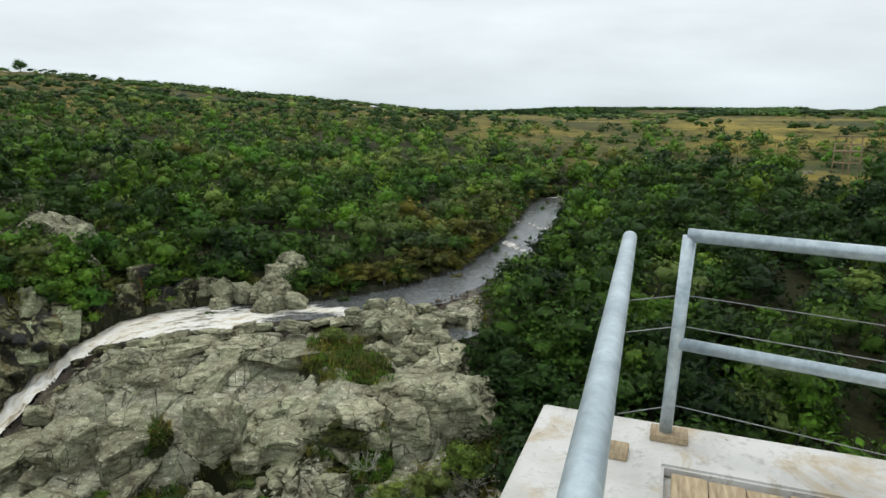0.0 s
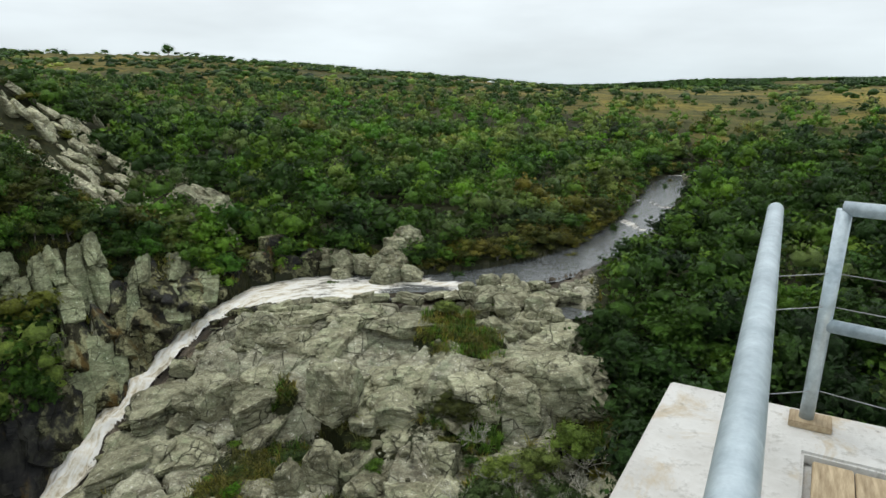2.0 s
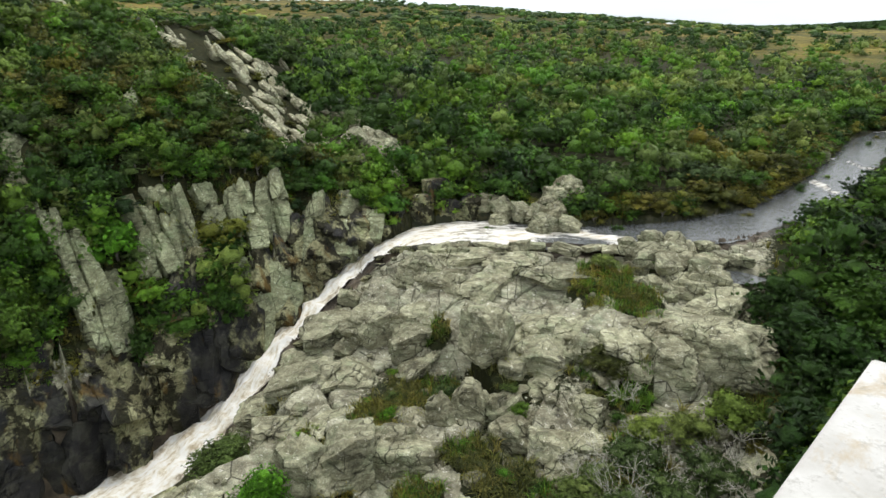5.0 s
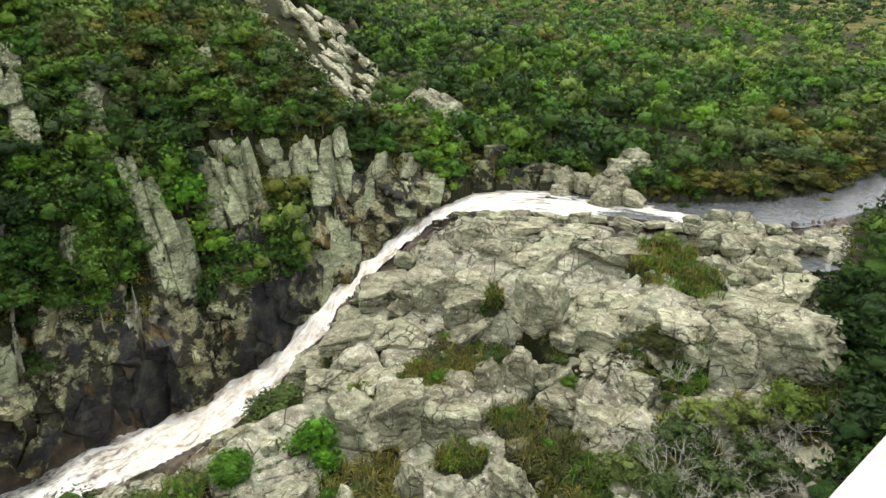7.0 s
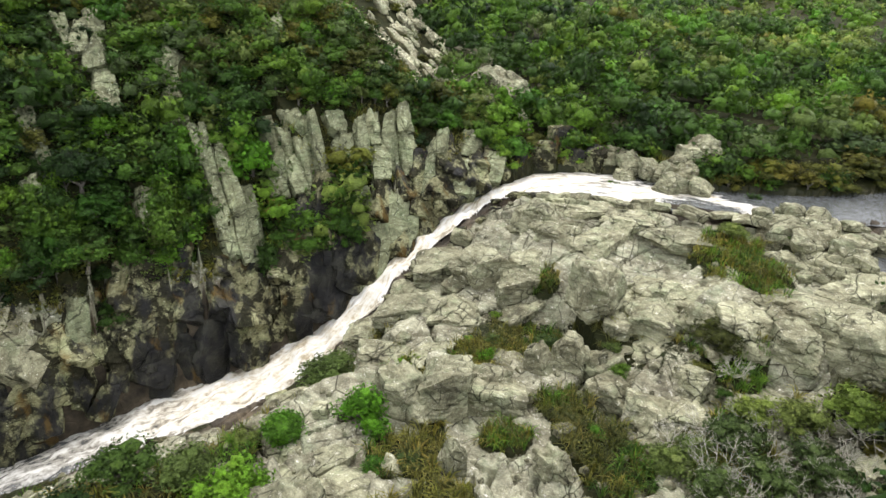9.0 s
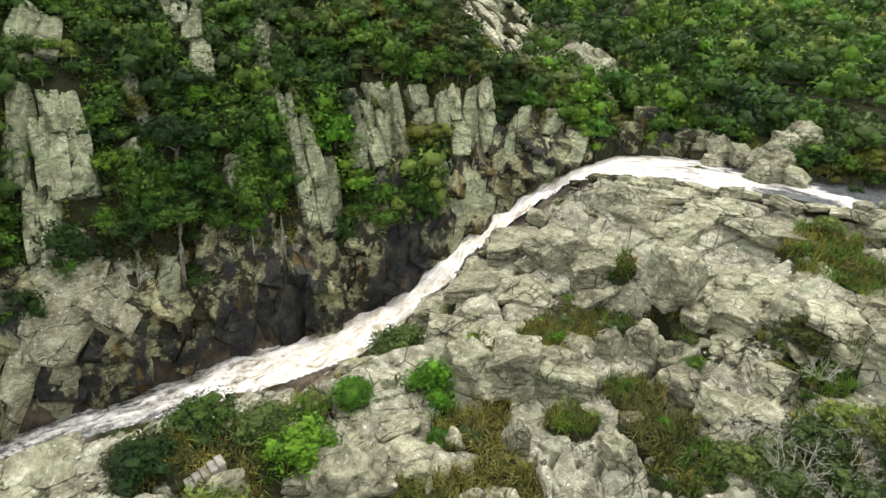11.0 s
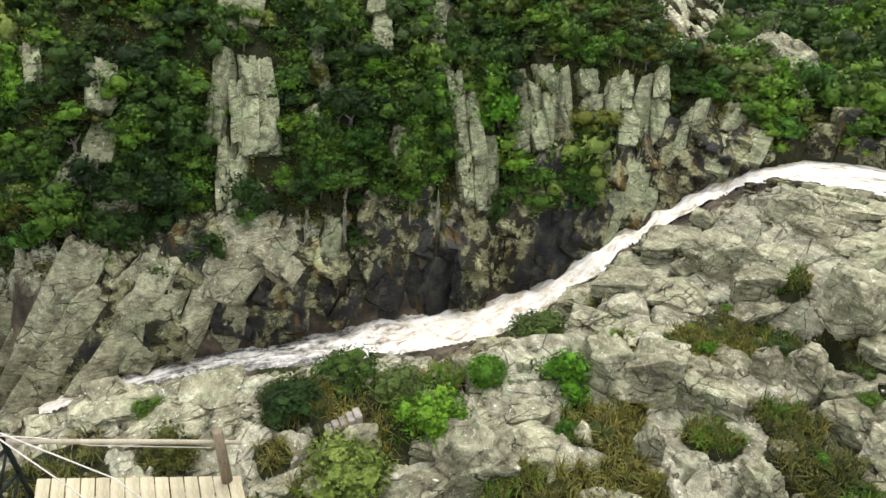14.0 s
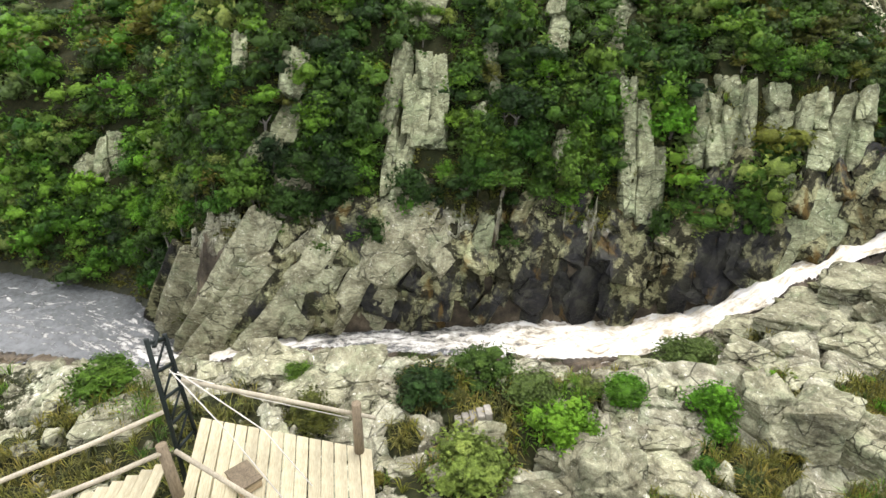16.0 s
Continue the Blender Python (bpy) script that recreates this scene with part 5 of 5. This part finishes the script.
def islet_pile():
    """Rounded boulders heaped between the river and the side pool."""
    rng = random.Random(19)
    for k in range(46):
        a, q = rng.uniform(0, 6.28), rng.uniform(0, 1) ** 0.5
        x, y = -1.6 + 4.2 * q * math.cos(a), 39.2 + 2.0 * q * math.sin(a)
        if math.hypot((x - 0.9) / 1.7, (y - 38.9) / 1.0) < 1.0:
            continue
        w = rng.choice((0.6, 0.8, 1.0, 1.3, 1.7))
        m = pose(x, y, smooth_z(x, y) + 0.1 + 0.16 * w, rng.uniform(-15, 15), rng.uniform(-15, 15), rng.uniform(0, 360))
        stone("boulder", rng.choice(BOULDERS), m, (w * rng.uniform(1.0, 1.4), w, w * rng.uniform(0.65, 0.9)), "rounded pale boulder heaped beside the river", "rock", "boulders beside the side pool")


islet_pile()


def wall_rocks():
    """The bare lower wall: jointed slabs laid up its slope, wet and dark in patches above the stream."""
    rng = random.Random(31)
    line = np.array(FALLS)
    s = np.concatenate([[0], np.cumsum(np.hypot(np.diff(line[:, 0]), np.diff(line[:, 1])))])
    q = 1.0
    while q < s[-1] - 7.5:
        for u in (0.25, 0.8, 1.5, 2.2):
            if rng.random() < 0.05:
                continue
            a = q + rng.uniform(-0.7, 0.7)
            cx, cy, hw = (float(np.interp(a, s, line[:, c])) for c in (0, 1, 3))
            dx, dy = (float(np.interp(a + 0.4, s, line[:, c]) - np.interp(a - 0.4, s, line[:, c])) for c in (0, 1))
            l = math.hypot(dx, dy)
            nx, ny = dy / l, -dx / l
            v = u + rng.uniform(-0.3, 0.3)
            pts = [Vector((cx + nx * (hw + w), cy + ny * (hw + w), smooth_z(cx + nx * (hw + w), cy + ny * (hw + w)))) for w in (max(v - 0.35, 0.05), v + 0.45)]
            up = (pts[1] - pts[0]).normalized()
            side = Vector((dx / l, dy / l, 0))
            out = side.cross(up).normalized()
            if out.dot(Vector((nx, ny, 0))) > 0:
                out = -out
            side = up.cross(out).normalized()
            mid = (pts[0] + pts[1]) / 2
            m = Matrix.Translation(mid + out * rng.uniform(-0.45, 0.12)) @ Matrix((side, out, up)).transposed().to_4x4() @ pose(0, 0, 0, rng.gauss(0, 9), rng.gauss(26, 12), rng.gauss(0, 14))
            big = rng.choice((0.9, 1.2, 1.6, 2.1, 2.7))
            big = min(big, 0.8 + 0.16 * q)
            size = (big * rng.uniform(0.9, 1.6), rng.uniform(1.0, 1.7), big * rng.uniform(1.5, 2.6))
            dry = cy < 9.5 and rng.random() < 0.15
            stone("cliff_block", rng.choice(SLABS if dry else CLIFFS), m, size, "pale jointed rock of the gorge wall" if dry else "jointed grey rock of the gorge wall, wet and black in streaks", "rock", "rocks of the gorge wall")
        q += 1.25


wall_rocks()


def leaning_slabs():
    """Long slabs leaning over the end of the gorge."""
    for (x0, y0, z0), (x1, y1, z1), w, d, dark in (
            ((-35.0, -5.8, -24.2), (-34.0, -0.4, -17.0), 2.2, 1.0, False), ((-34.2, -4.2, -23.6), (-34.2, 1.2, -16.7), 1.2, 1.3, True),
            ((-33.4, -2.6, -22.8), (-34.0, 2.9, -16.4), 1.9, 1.0, False), ((-36.3, -7.0, -24.2), (-34.6, -3.8, -19.2), 1.4, 1.0, False),
            ((-38.0, -7.4, -23.6), (-36.2, -4.4, -17.2), 2.4, 1.1, False), ((-39.8, -8.2, -23.4), (-38.0, -5.4, -17.6), 1.8, 1.2, True), ((-36.6, -5.2, -21.5), (-35.6, -2.2, -16.2), 2.0, 1.2, False),
            ((-34.9, -4.6, -20.8), (-35.0, -0.4, -14.6), 2.2, 1.0, False), ((-33.2, 0.2, -21.6), (-34.0, 4.2, -16.2), 1.6, 0.9, False), ((-32.6, 2.6, -21.4), (-33.7, 5.6, -16.4), 1.6, 0.9, False)):
        p, q = Vector((x0, y0, z0)), Vector((x1, y1, z1))
        up = (q - p).normalized()
        out = Vector((0.93, 0.0, 0.37))
        out = (out - up * out.dot(up)).normalized()
        side = up.cross(out).normalized()
        m = Matrix.Translation((p + q) / 2 + Vector((0.7, 0, 0.1))) @ Matrix((side, out, up)).transposed().to_4x4()
        stone("leaning_rock", rock_rng.choice(CLIFFS if dark else SLABS), m, (w, d, (q - p).length * 1.05), "wet dark rock slab leaning over the stream" if dark else "long pale rock slab leaning over the stream", "rock", "leaning slabs at the gorge end")


leaning_slabs()


def falls_slabs():
    """Broad pale slabs of the wall beside the upper falls."""
    for (x0, y0, z0), (x1, y1, z1), w in (((-26.4, 26.6, -19.8), (-27.6, 30.4, -14.0), 2.9), ((-25.8, 29.4, -17.6), (-26.5, 32.4, -14.0), 2.2)):
        p, q = Vector((x0, y0, z0 + EYE)), Vector((x1, y1, z1 + EYE))
        up = (q - p).normalized()
        out = Vector((0.75, -0.55, 0.35))
        out = (out - up * out.dot(up)).normalized()
        m = Matrix.Translation((p + q) / 2 + out * 0.5) @ Matrix((up.cross(out).normalized(), out, up)).transposed().to_4x4()
        stone("wall_slab", rock_rng.choice(PILLAR_SLABS), m, (w, 1.1, (q - p).length * 1.05), "broad pale rock slab of the wall beside the falls", "rock", "slabs beside the falls")


falls_slabs()
for x, y, z, w, turn in ((-22.6, 39.9, -12.6, 1.6, 20), (-21.3, 41.2, -12.5, 1.9, -15), (-19.6, 42.6, -12.5, 1.7, 30), (-18.0, 43.4, -12.6, 2.0, 5), (-23.6, 38.9, -12.9, 1.7, 40), (-20.6, 43.0, -11.7, 2.2, 60)):
    stone("lip_rock", rock_rng.choice(CLIFFS), pose(x, y, z + EYE, rock_rng.uniform(-14, 14), rock_rng.uniform(-14, 14), turn), (w, w * 0.8, w * 1.15), "black wet rock beside the lip of the falls", "rock", "wet rocks at the lip")
for x, y, z, w in ((-39.2, -5.6, -18.6, 2.6), (-40.6, -6.8, -20.0, 2.4), (-41.8, -8.0, -21.8, 2.6), (-38.4, -4.2, -16.4, 2.2), (-40.0, -5.2, -17.0, 2.4), (-41.4, -6.4, -18.6, 2.6), (-43.0, -8.6, -22.4, 2.4), (-39.8, -7.2, -21.6, 2.0), (-37.8, -3.4, -15.4, 2.2), (-42.4, -7.2, -20.0, 2.4)):
    plant(rock_rng.choice(("green", "dark", "grey")), x, y, w, w * 0.9, rock_rng, 0.2, z + EYE)


# ---- shrubs and grass on the rocks ----
def tuft_arrays(seed, blades, length):
    rng = np.random.default_rng(seed)
    V, F = [], []
    for k in range(blades):
        a, lean = rng.uniform(0, 6.28), rng.uniform(0.2, 1.0)
        l, w = length * rng.uniform(0.6, 1.2), 0.012 + 0.012 * rng.random()
        d = np.array([math.cos(a), math.sin(a), 0])
        s = np.array([-d[1], d[0], 0]) * w
        p0 = d * 0.08 * rng.random()
        p1 = p0 + d * l * lean * 0.35 + (0, 0, l * 0.6)
        p2 = p0 + d * l * lean * 0.95 + (0, 0, l * (0.95 - 0.5 * lean))
        n = len(V)
        V += [p0 - s, p0 + s, p1 + s, p1 - s, p2 + s * 0.2, p2 - s * 0.2]
        F += [(n, n + 1, n + 2, n + 3), (n + 3, n + 2, n + 4, n + 5)]
    return np.array(V), np.array(F)


def grasses():
    rng = np.random.default_rng(41)
    x, y = rng.uniform(-34, 5, 46000), rng.uniform(-18, 46, 46000)
    z, rock, u, g, side, wood, bl = land(x, y)
    r = np.hypot(x, y)
    near = (side < 0) * (u > 1.5) * (r > 11) * (smooth(0.55 - rock, 0, 0.4) * np.where(turf_share(x, y) > 0.3, 1.0, 0.35)) * (1 - smooth(wood, 0.5, 0.9) * 0.5)
    far = (side > 0) * np.where(g > 0.3, smooth(u, 1.0, 2.0) * (u < 7) * 0.3, (u > 0.02) * (u < 2.5) * 0.4)
    ok = rng.uniform(0, 1, len(x)) < np.clip(near + far, 0, 1)
    z = np.maximum(z, land(x, y, False)[0] - 0.3)
    x, y, z = x[ok], y[ok], z[ok]
    pick = vnoise(x * 0.4, y * 0.4, 5) + rng.uniform(-0.3, 0.3, len(x))
    size = rng.uniform(0.5, 1.3, len(x))
    for name, mat, m, label in (("grass_tufts", STRAW, pick < 0.5, "dry straw-coloured grass tufts between the rocks"), ("grass_tufts", LEAF_OLIVE, (pick >= 0.5) & (pick < 0.75), "olive brown tufts of grass between the rocks"), ("grass_tufts", LEAF_MID, pick >= 0.75, "green tufts of grass between the rocks")):
        P = np.stack([x[m], y[m], z[m] + EYE - 0.03, size[m], size[m], rng.uniform(0, 6.28, m.sum())], 1)
        scatter(name, mat, tuft_arrays(7, 12, 0.62), P, label, "grass")


grasses()

# x, y, width, height
for kind, rows in (
        ("bright", [(-15.5, 9.1, 2.9, 1.7), (-16.6, 12.4, 1.6, 0.8), (-14.7, 15.0, 2.5, 1.7), (-17.0, 12.7, 1.9, 0.9), (-11.3, 28.8, 1.9, 0.9), (-16.9, 12.5, 1.6, 1.0)]),
        ("green", [(-21.9, 0.2, 1.4, 0.5), (-24.2, -7.6, 3.0, 1.6), (-27.0, -8.4, 2.2, 1.1)]),
        ("dark", [(-18.8, 4.9, 2.5, 0.9), (-19.4, 7.4, 2.6, 1.0)]),
        ("grey", [(-14.6, 5.2, 3.0, 1.2), (-19.5, 18.1, 3.3, 1.2), (-17.8, 8.9, 2.3, 1.0), (-21.4, 19.5, 3.0, 0.7), (-2.2, 24.9, 1.9, 1.1), (-3.6, 21.9, 1.6, 0.9), (-0.5, 25.6, 2.2, 1.3), (-6.5, 36.4, 1.6, 0.8), (1.0, 27.1, 2.6, 1.6), (-2.4, 23.4, 2.3, 1.2), (-1.0, 21.8, 2.4, 1.2), (-4.0, 20.4, 1.9, 1.0), (0.4, 23.6, 2.7, 1.5), (-2.4, 20.4, 2.2, 1.1)]),
        ("olive", [(-4.5, 33.5, 1.3, 0.5), (-3.5, 38.4, 1.6, 0.7), (-4.7, 28.2, 2.8, 0.5), (-19.2, 0.5, 2.2, 0.7)])):
    for x, y, w, h in rows:
        plant(kind, x, y, w, max(h, 0.42 * w), rock_rng, 0.05 * h, smooth_z(x, y) + 0.12, True)


def shelf_scrub():
    rng = random.Random(63)
    made = 0
    while made < 70:
        x, y = rng.uniform(-30, 3), rng.uniform(-14, 30)
        z, rock, u, g, side, wood, bl = (float(v[0]) for v in land(np.array([x]), np.array([y])))
        if side > 0 or u < 1.2 or math.hypot(x, y) < 12.5 or bl > 0.3 or rock > 0.75 or rng.random() < rock * 0.8 or (x < -18.5 and y < 9):
            continue
        if abs(x + 16.8) < 1.3 and abs(y - 6.4) < 1.3:
            continue
        w = rng.uniform(0.5, 1.3)
        plant(rng.choice(("olive", "olive", "grey", "grey", "green", "bright")), x, y, w, w * rng.uniform(0.4, 0.65), rng, 0.02 * w, max(z + EYE, smooth_z(x, y) - 0.12), math.hypot(x, y) < 20)
        made += 1


shelf_scrub()


def twiggy_shrub(x, y, width, seed):
    """A silvery shrub of bare forked twigs."""
    rng = random.Random(seed)
    bm = bmesh.new()

    def twig(p, d, length, r, depth):
        q = p + d * length
        m = Matrix.Translation((p + q) / 2) @ d.to_track_quat("Z", "Y").to_matrix().to_4x4()
        bmesh.ops.create_cone(bm, cap_ends=False, segments=4, radius1=r, radius2=r * 0.65, depth=length, matrix=m)
        if depth:
            for _ in range(3):
                e = (d + Vector((rng.gauss(0, 0.55), rng.gauss(0, 0.55), rng.gauss(0.1, 0.35)))).normalized()
                twig(q, e, length * rng.uniform(0.6, 0.85), r * 0.65, depth - 1)

    for k in range(7):
        a = k * 0.9 + rng.uniform(-0.3, 0.3)
        twig(Vector((0, 0, 0)), Vector((math.cos(a), math.sin(a), 0.8)).normalized(), width * 0.25, 0.02, 3)
    me = bm_mesh("twigs", bm, TWIG)
    thing("bare_shrub", (x, y, smooth_z(x, y) + 0.15), "silvery shrub of bare forked twigs", "shrub", "bare silvery shrubs", me=me, turn=rng.uniform(0, 360))


TWIG = plain("silver_twigs", (0.36, 0.35, 0.29), (0.60, 0.59, 0.50), 20, 0.9)
for n, (x, y, w) in enumerate(((-2.6, 21.4, 2.6), (-1.2, 22.8, 2.2), (-3.6, 23.2, 1.8), (-0.6, 20.2, 2.4), (0.8, 24.4, 2.4), (-3.4, 26.6, 1.6), (-1.8, 20.0, 2.4), (0.6, 22.4, 2.6), (-2.2, 24.6, 2.0), (-4.4, 21.8, 1.6), (1.8, 23.2, 2.6), (0.4, 19.0, 2.4), (1.6, 26.4, 2.2))):
    twiggy_shrub(x, y, w, 50 + n)


# ---- the timber launch deck below ----
DECK_Z = -4.29


def deck():
    d = tagged(new("timber_deck", None), "pale new pine deck standing on posts over the rocks", "deck")
    d.matrix_basis = pose(-6.83, -1.32, DECK_Z)
    front, run = Vector((1.08, 1.99, 0)), Vector((0.985, -0.12, 0)).normalized()
    n = 14
    turn = math.degrees(math.atan2(run.y, run.x))
    wide = front.length * abs(front.normalized().cross(run).z) / n
    board = box_bm(2.7, wide - 0.014, 0.032, (1.35, 0, -0.016), 0.004)
    slant = front.dot(run) / front.cross(run).length
    for v in board.verts:
        v.co.x += v.co.y * slant
    plank = bm_mesh("plank", board, PINE)
    for k in range(n):
        p = front * ((k + 0.5) / n)
        part("plank", plank, d, pose(p.x, p.y, 0.002 * ((k * 5) % 3), 0, 0, turn + 0.2 * ((k * 7) % 5 - 2)))
    for t in (0.12, 0.9):
        p = front * t
        part("joist", bm_mesh("joist", box_bm(2.6, 0.09, 0.16, (1.4, 0, -0.115), 0.006), PINE), d, pose(p.x, p.y, 0, 0, 0, turn))
        for u in (0.25, 2.3):
            q = p + run * u
            foot = ground_z(-6.83 + q.x, -1.32 + q.y) - DECK_Z - 0.3
            part("leg", tube_mesh("leg", [(q.x, q.y, foot), (q.x, q.y, -0.035)], 0.075, POLEWOOD, 10), d)
    part("edge_post", tube_mesh("edge_post", [(1.07, 1.84, -0.1), (1.05, 1.83, 0.74)], [0.062, 0.055], POLEWOOD, 12), d, label="short dark round timber post")
    part("corner_post", tube_mesh("corner_post", [(1.22, -0.17, -0.1), (1.08, -0.26, 0.66)], [0.068, 0.06], POLEWOOD, 12), d, label="dark round timber post")
    part("hand_rail", tube_mesh("hand_rail", [(0.44, -0.05, 0.97), (0.8, 1.1, 0.72), (1.12, 2.04, 0.53)], [0.026, 0.028, 0.024], RAILWOOD, 10), d, label="peeled pale timber hand rail")
    part("brace_rail", tube_mesh("brace_rail", [(1.03, -0.15, 0.49), (1.56, 0.62, 0.12), (1.9, 1.1, -0.0)], 0.028, RAILWOOD, 10), d, label="pale slanting timber brace")
    # the lower walk beside it
    for k in range(9):
        p = Vector((0.62, -0.42, -0.06)) + Vector((0.3, -0.95, 0)) * (k * 0.155)
        part("walk_plank", bm_mesh("walk_plank", box_bm(1.9, 0.135, 0.032, (0.95, 0, -0.016), 0.004), PINE), d, pose(p.x, p.y, p.z, 0, 0, -14))
    part("walk_rail", tube_mesh("walk_rail", [(0.6, -0.27, 0.69), (0.85, -1.0, 0.62), (1.06, -1.8, 0.53), (1.3, -2.7, 0.45)], 0.027, RAILWOOD, 10), d, label="peeled timber rail of the walk")
    part("walk_low_rail", tube_mesh("walk_low_rail", [(1.1, -0.21, 0.58), (1.32, -0.7, 0.6), (1.55, -1.21, 0.65), (1.9, -2.0, 0.7)], 0.028, RAILWOOD, 10), d, label="peeled timber rail of the walk")
    part("walk_post", tube_mesh("walk_post", [(1.25, -2.2, -5), (1.2, -2.3, 0.5)], 0.06, POLEWOOD, 10), d)
    box = part("anchor_box", bm_mesh("anchor_box", box_bm(0.34, 0.26, 0.12, (0, 0, 0.06), 0.012), OLDWOOD), d, pose(1.22, 0.52, 0.0, 0, 0, 28), "weathered anchor box")
    part("lid", bm_mesh("lid", box_bm(0.36, 0.28, 0.02, (0, 0, 0.135), 0.004), POLEWOOD), box)


deck()


def mast():
    m = tagged(new("lattice_mast"), "black iron lattice mast with two legs beside the deck", "mast")
    m.matrix_basis = pose(-6.37, -1.54, DECK_Z)
    a0, a1, b0, b1 = Vector((0, 0, -1.2)), Vector((0.09, -0.06, 1.66)), Vector((-0.42, 0.2, -1.2)), Vector((-0.19, 0.07, 1.5))
    for p, q in ((a0, a1), (b0, b1)):
        part("leg", tube_mesh("leg", [p, q], 0.037, IRON, 4), m)
    for k, t in enumerate((0.42, 0.56, 0.70, 0.84, 0.98)):
        p, q = a0.lerp(a1, t), b0.lerp(b1, t)
        part("rung", tube_mesh("rung", [p, q], 0.022, IRON, 6), m)
        if k:
            part("diagonal", tube_mesh("diagonal", [a0.lerp(a1, t - 0.14), q], 0.016, IRON, 6), m)
    part("cap", bm_mesh("cap", box_bm(0.26, 0.05, 0.03, (-0.05, 0.0, 1.54), 0.006), IRON), m)


mast()


def rope(points, r=0.008):
    me = tube_mesh("rope", points, r, ROPE, 6)
    thing("rope", (0, 0, 0), "thin white rope tied from the mast to the deck", "rope", "ropes of the launch deck", me=me)


rope([(-6.30, -1.45, -3.08), (-5.75, -0.90, -3.62), (-5.09, -0.32, -4.25)])
rope([(-6.33, -1.38, -3.15), (-5.90, -0.53, -3.83), (-5.35, -0.08, -4.25)])
rope([(-6.30, -1.45, -3.12), (-6.35, -1.08, -3.38), (-6.15, -0.68, -3.50), (-5.80, 0.42, -3.77)], 0.006)


# ---- stone steps, lookout tower ----
STEPSTONE = plain("grey_step_stone", (0.20, 0.19, 0.16), (0.36, 0.34, 0.29), 9, 0.9)
def steps():
    s = tagged(new("stone_steps"), "small flight of concrete steps between the rocks", "steps")
    z = smooth_z(-16.8, 6.6) + 0.15
    s.matrix_basis = pose(-17.0, 5.7, z - 0.12, 0, 0, 82)
    for k in range(5):
        part("step", bm_mesh("step", box_bm(0.26, 0.55, 0.2 + 0.1 * k, (0.27 * k, 0, 0.1 + 0.05 * k), 0.025), STEPSTONE), s)


steps()


def lookout():
    e = tagged(new("lookout_tower"), "wooden lookout tower on four posts in the meadow", "tower")
    x, y = 115 * math.sin(radians(32)), 115 * math.cos(radians(32))
    e.matrix_basis = pose(x, y, ground_z(x, y) - 0.1, 0, 0, 25) @ Matrix.Diagonal((0.68, 0.68, 1.0, 1))
    for sx in (-1.9, 1.9):
        for sy in (-1.9, 1.9):
            part("post", tube_mesh("post", [(sx, sy, -0.3), (sx * 0.95, sy * 0.95, 5.6)], 0.16, OLDWOOD, 8), e)
    for h in (1.7, 3.4):
        for k in range(4):
            a = k * math.pi / 2
            p = Matrix.Rotation(a, 4, "Z")
            part("beam", tube_mesh("beam", [p @ Vector((-2, -1.9, h)), p @ Vector((2, -1.9, h))], 0.11, OLDWOOD, 6), e)
    part("platform", bm_mesh("platform", box_bm(4.3, 4.3, 0.18, (0, 0, 3.5), 0.02), OLDWOOD), e)
    for k in range(4):
        p = Matrix.Rotation(k * math.pi / 2, 4, "Z")
        part("guard", tube_mesh("guard", [p @ Vector((-2, -1.85, 4.5)), p @ Vector((2, -1.85, 4.5))], 0.09, OLDWOOD, 6), e)
    part("roof", bm_mesh("roof", box_bm(4.6, 4.6, 0.16, (0, 0, 5.65), 0.03), POLEWOOD), e)


lookout()


for x, y, w, h in ((-325, 505, 11, 9.0), (-372, 490, 7, 4.5), (-268, 545, 7, 4.5), (-214, 560, 8, 5.0), (-120, 590, 8, 5.0)):
    plant("dark", x, y, w, h, rock_rng, 0.3)


def far_rocks():
    for az, r, w in ((21.5, 84, 3.2), (25.6, 104, 2.4), (10.9, 98, 2.6), (5.6, 79, 2.6), (5.9, 76, 2.0), (29.6, 112, 1.6), (34.0, 106, 1.8), (30.6, 104, 1.3), (26.4, 101, 1.6)):
        x, y = r * math.sin(radians(az)), r * math.cos(radians(az))
        m = pose(x, y, ground_z(x, y) + w * 0.12, rock_rng.uniform(-10, 10), rock_rng.uniform(-10, 10), rock_rng.uniform(0, 360))
        stone("boulder", rock_rng.choice(BOULDERS), m, (w, w * 0.8, w * 0.55), "pale boulder on the river flat", "rock", "boulders on the river flat")


far_rocks()
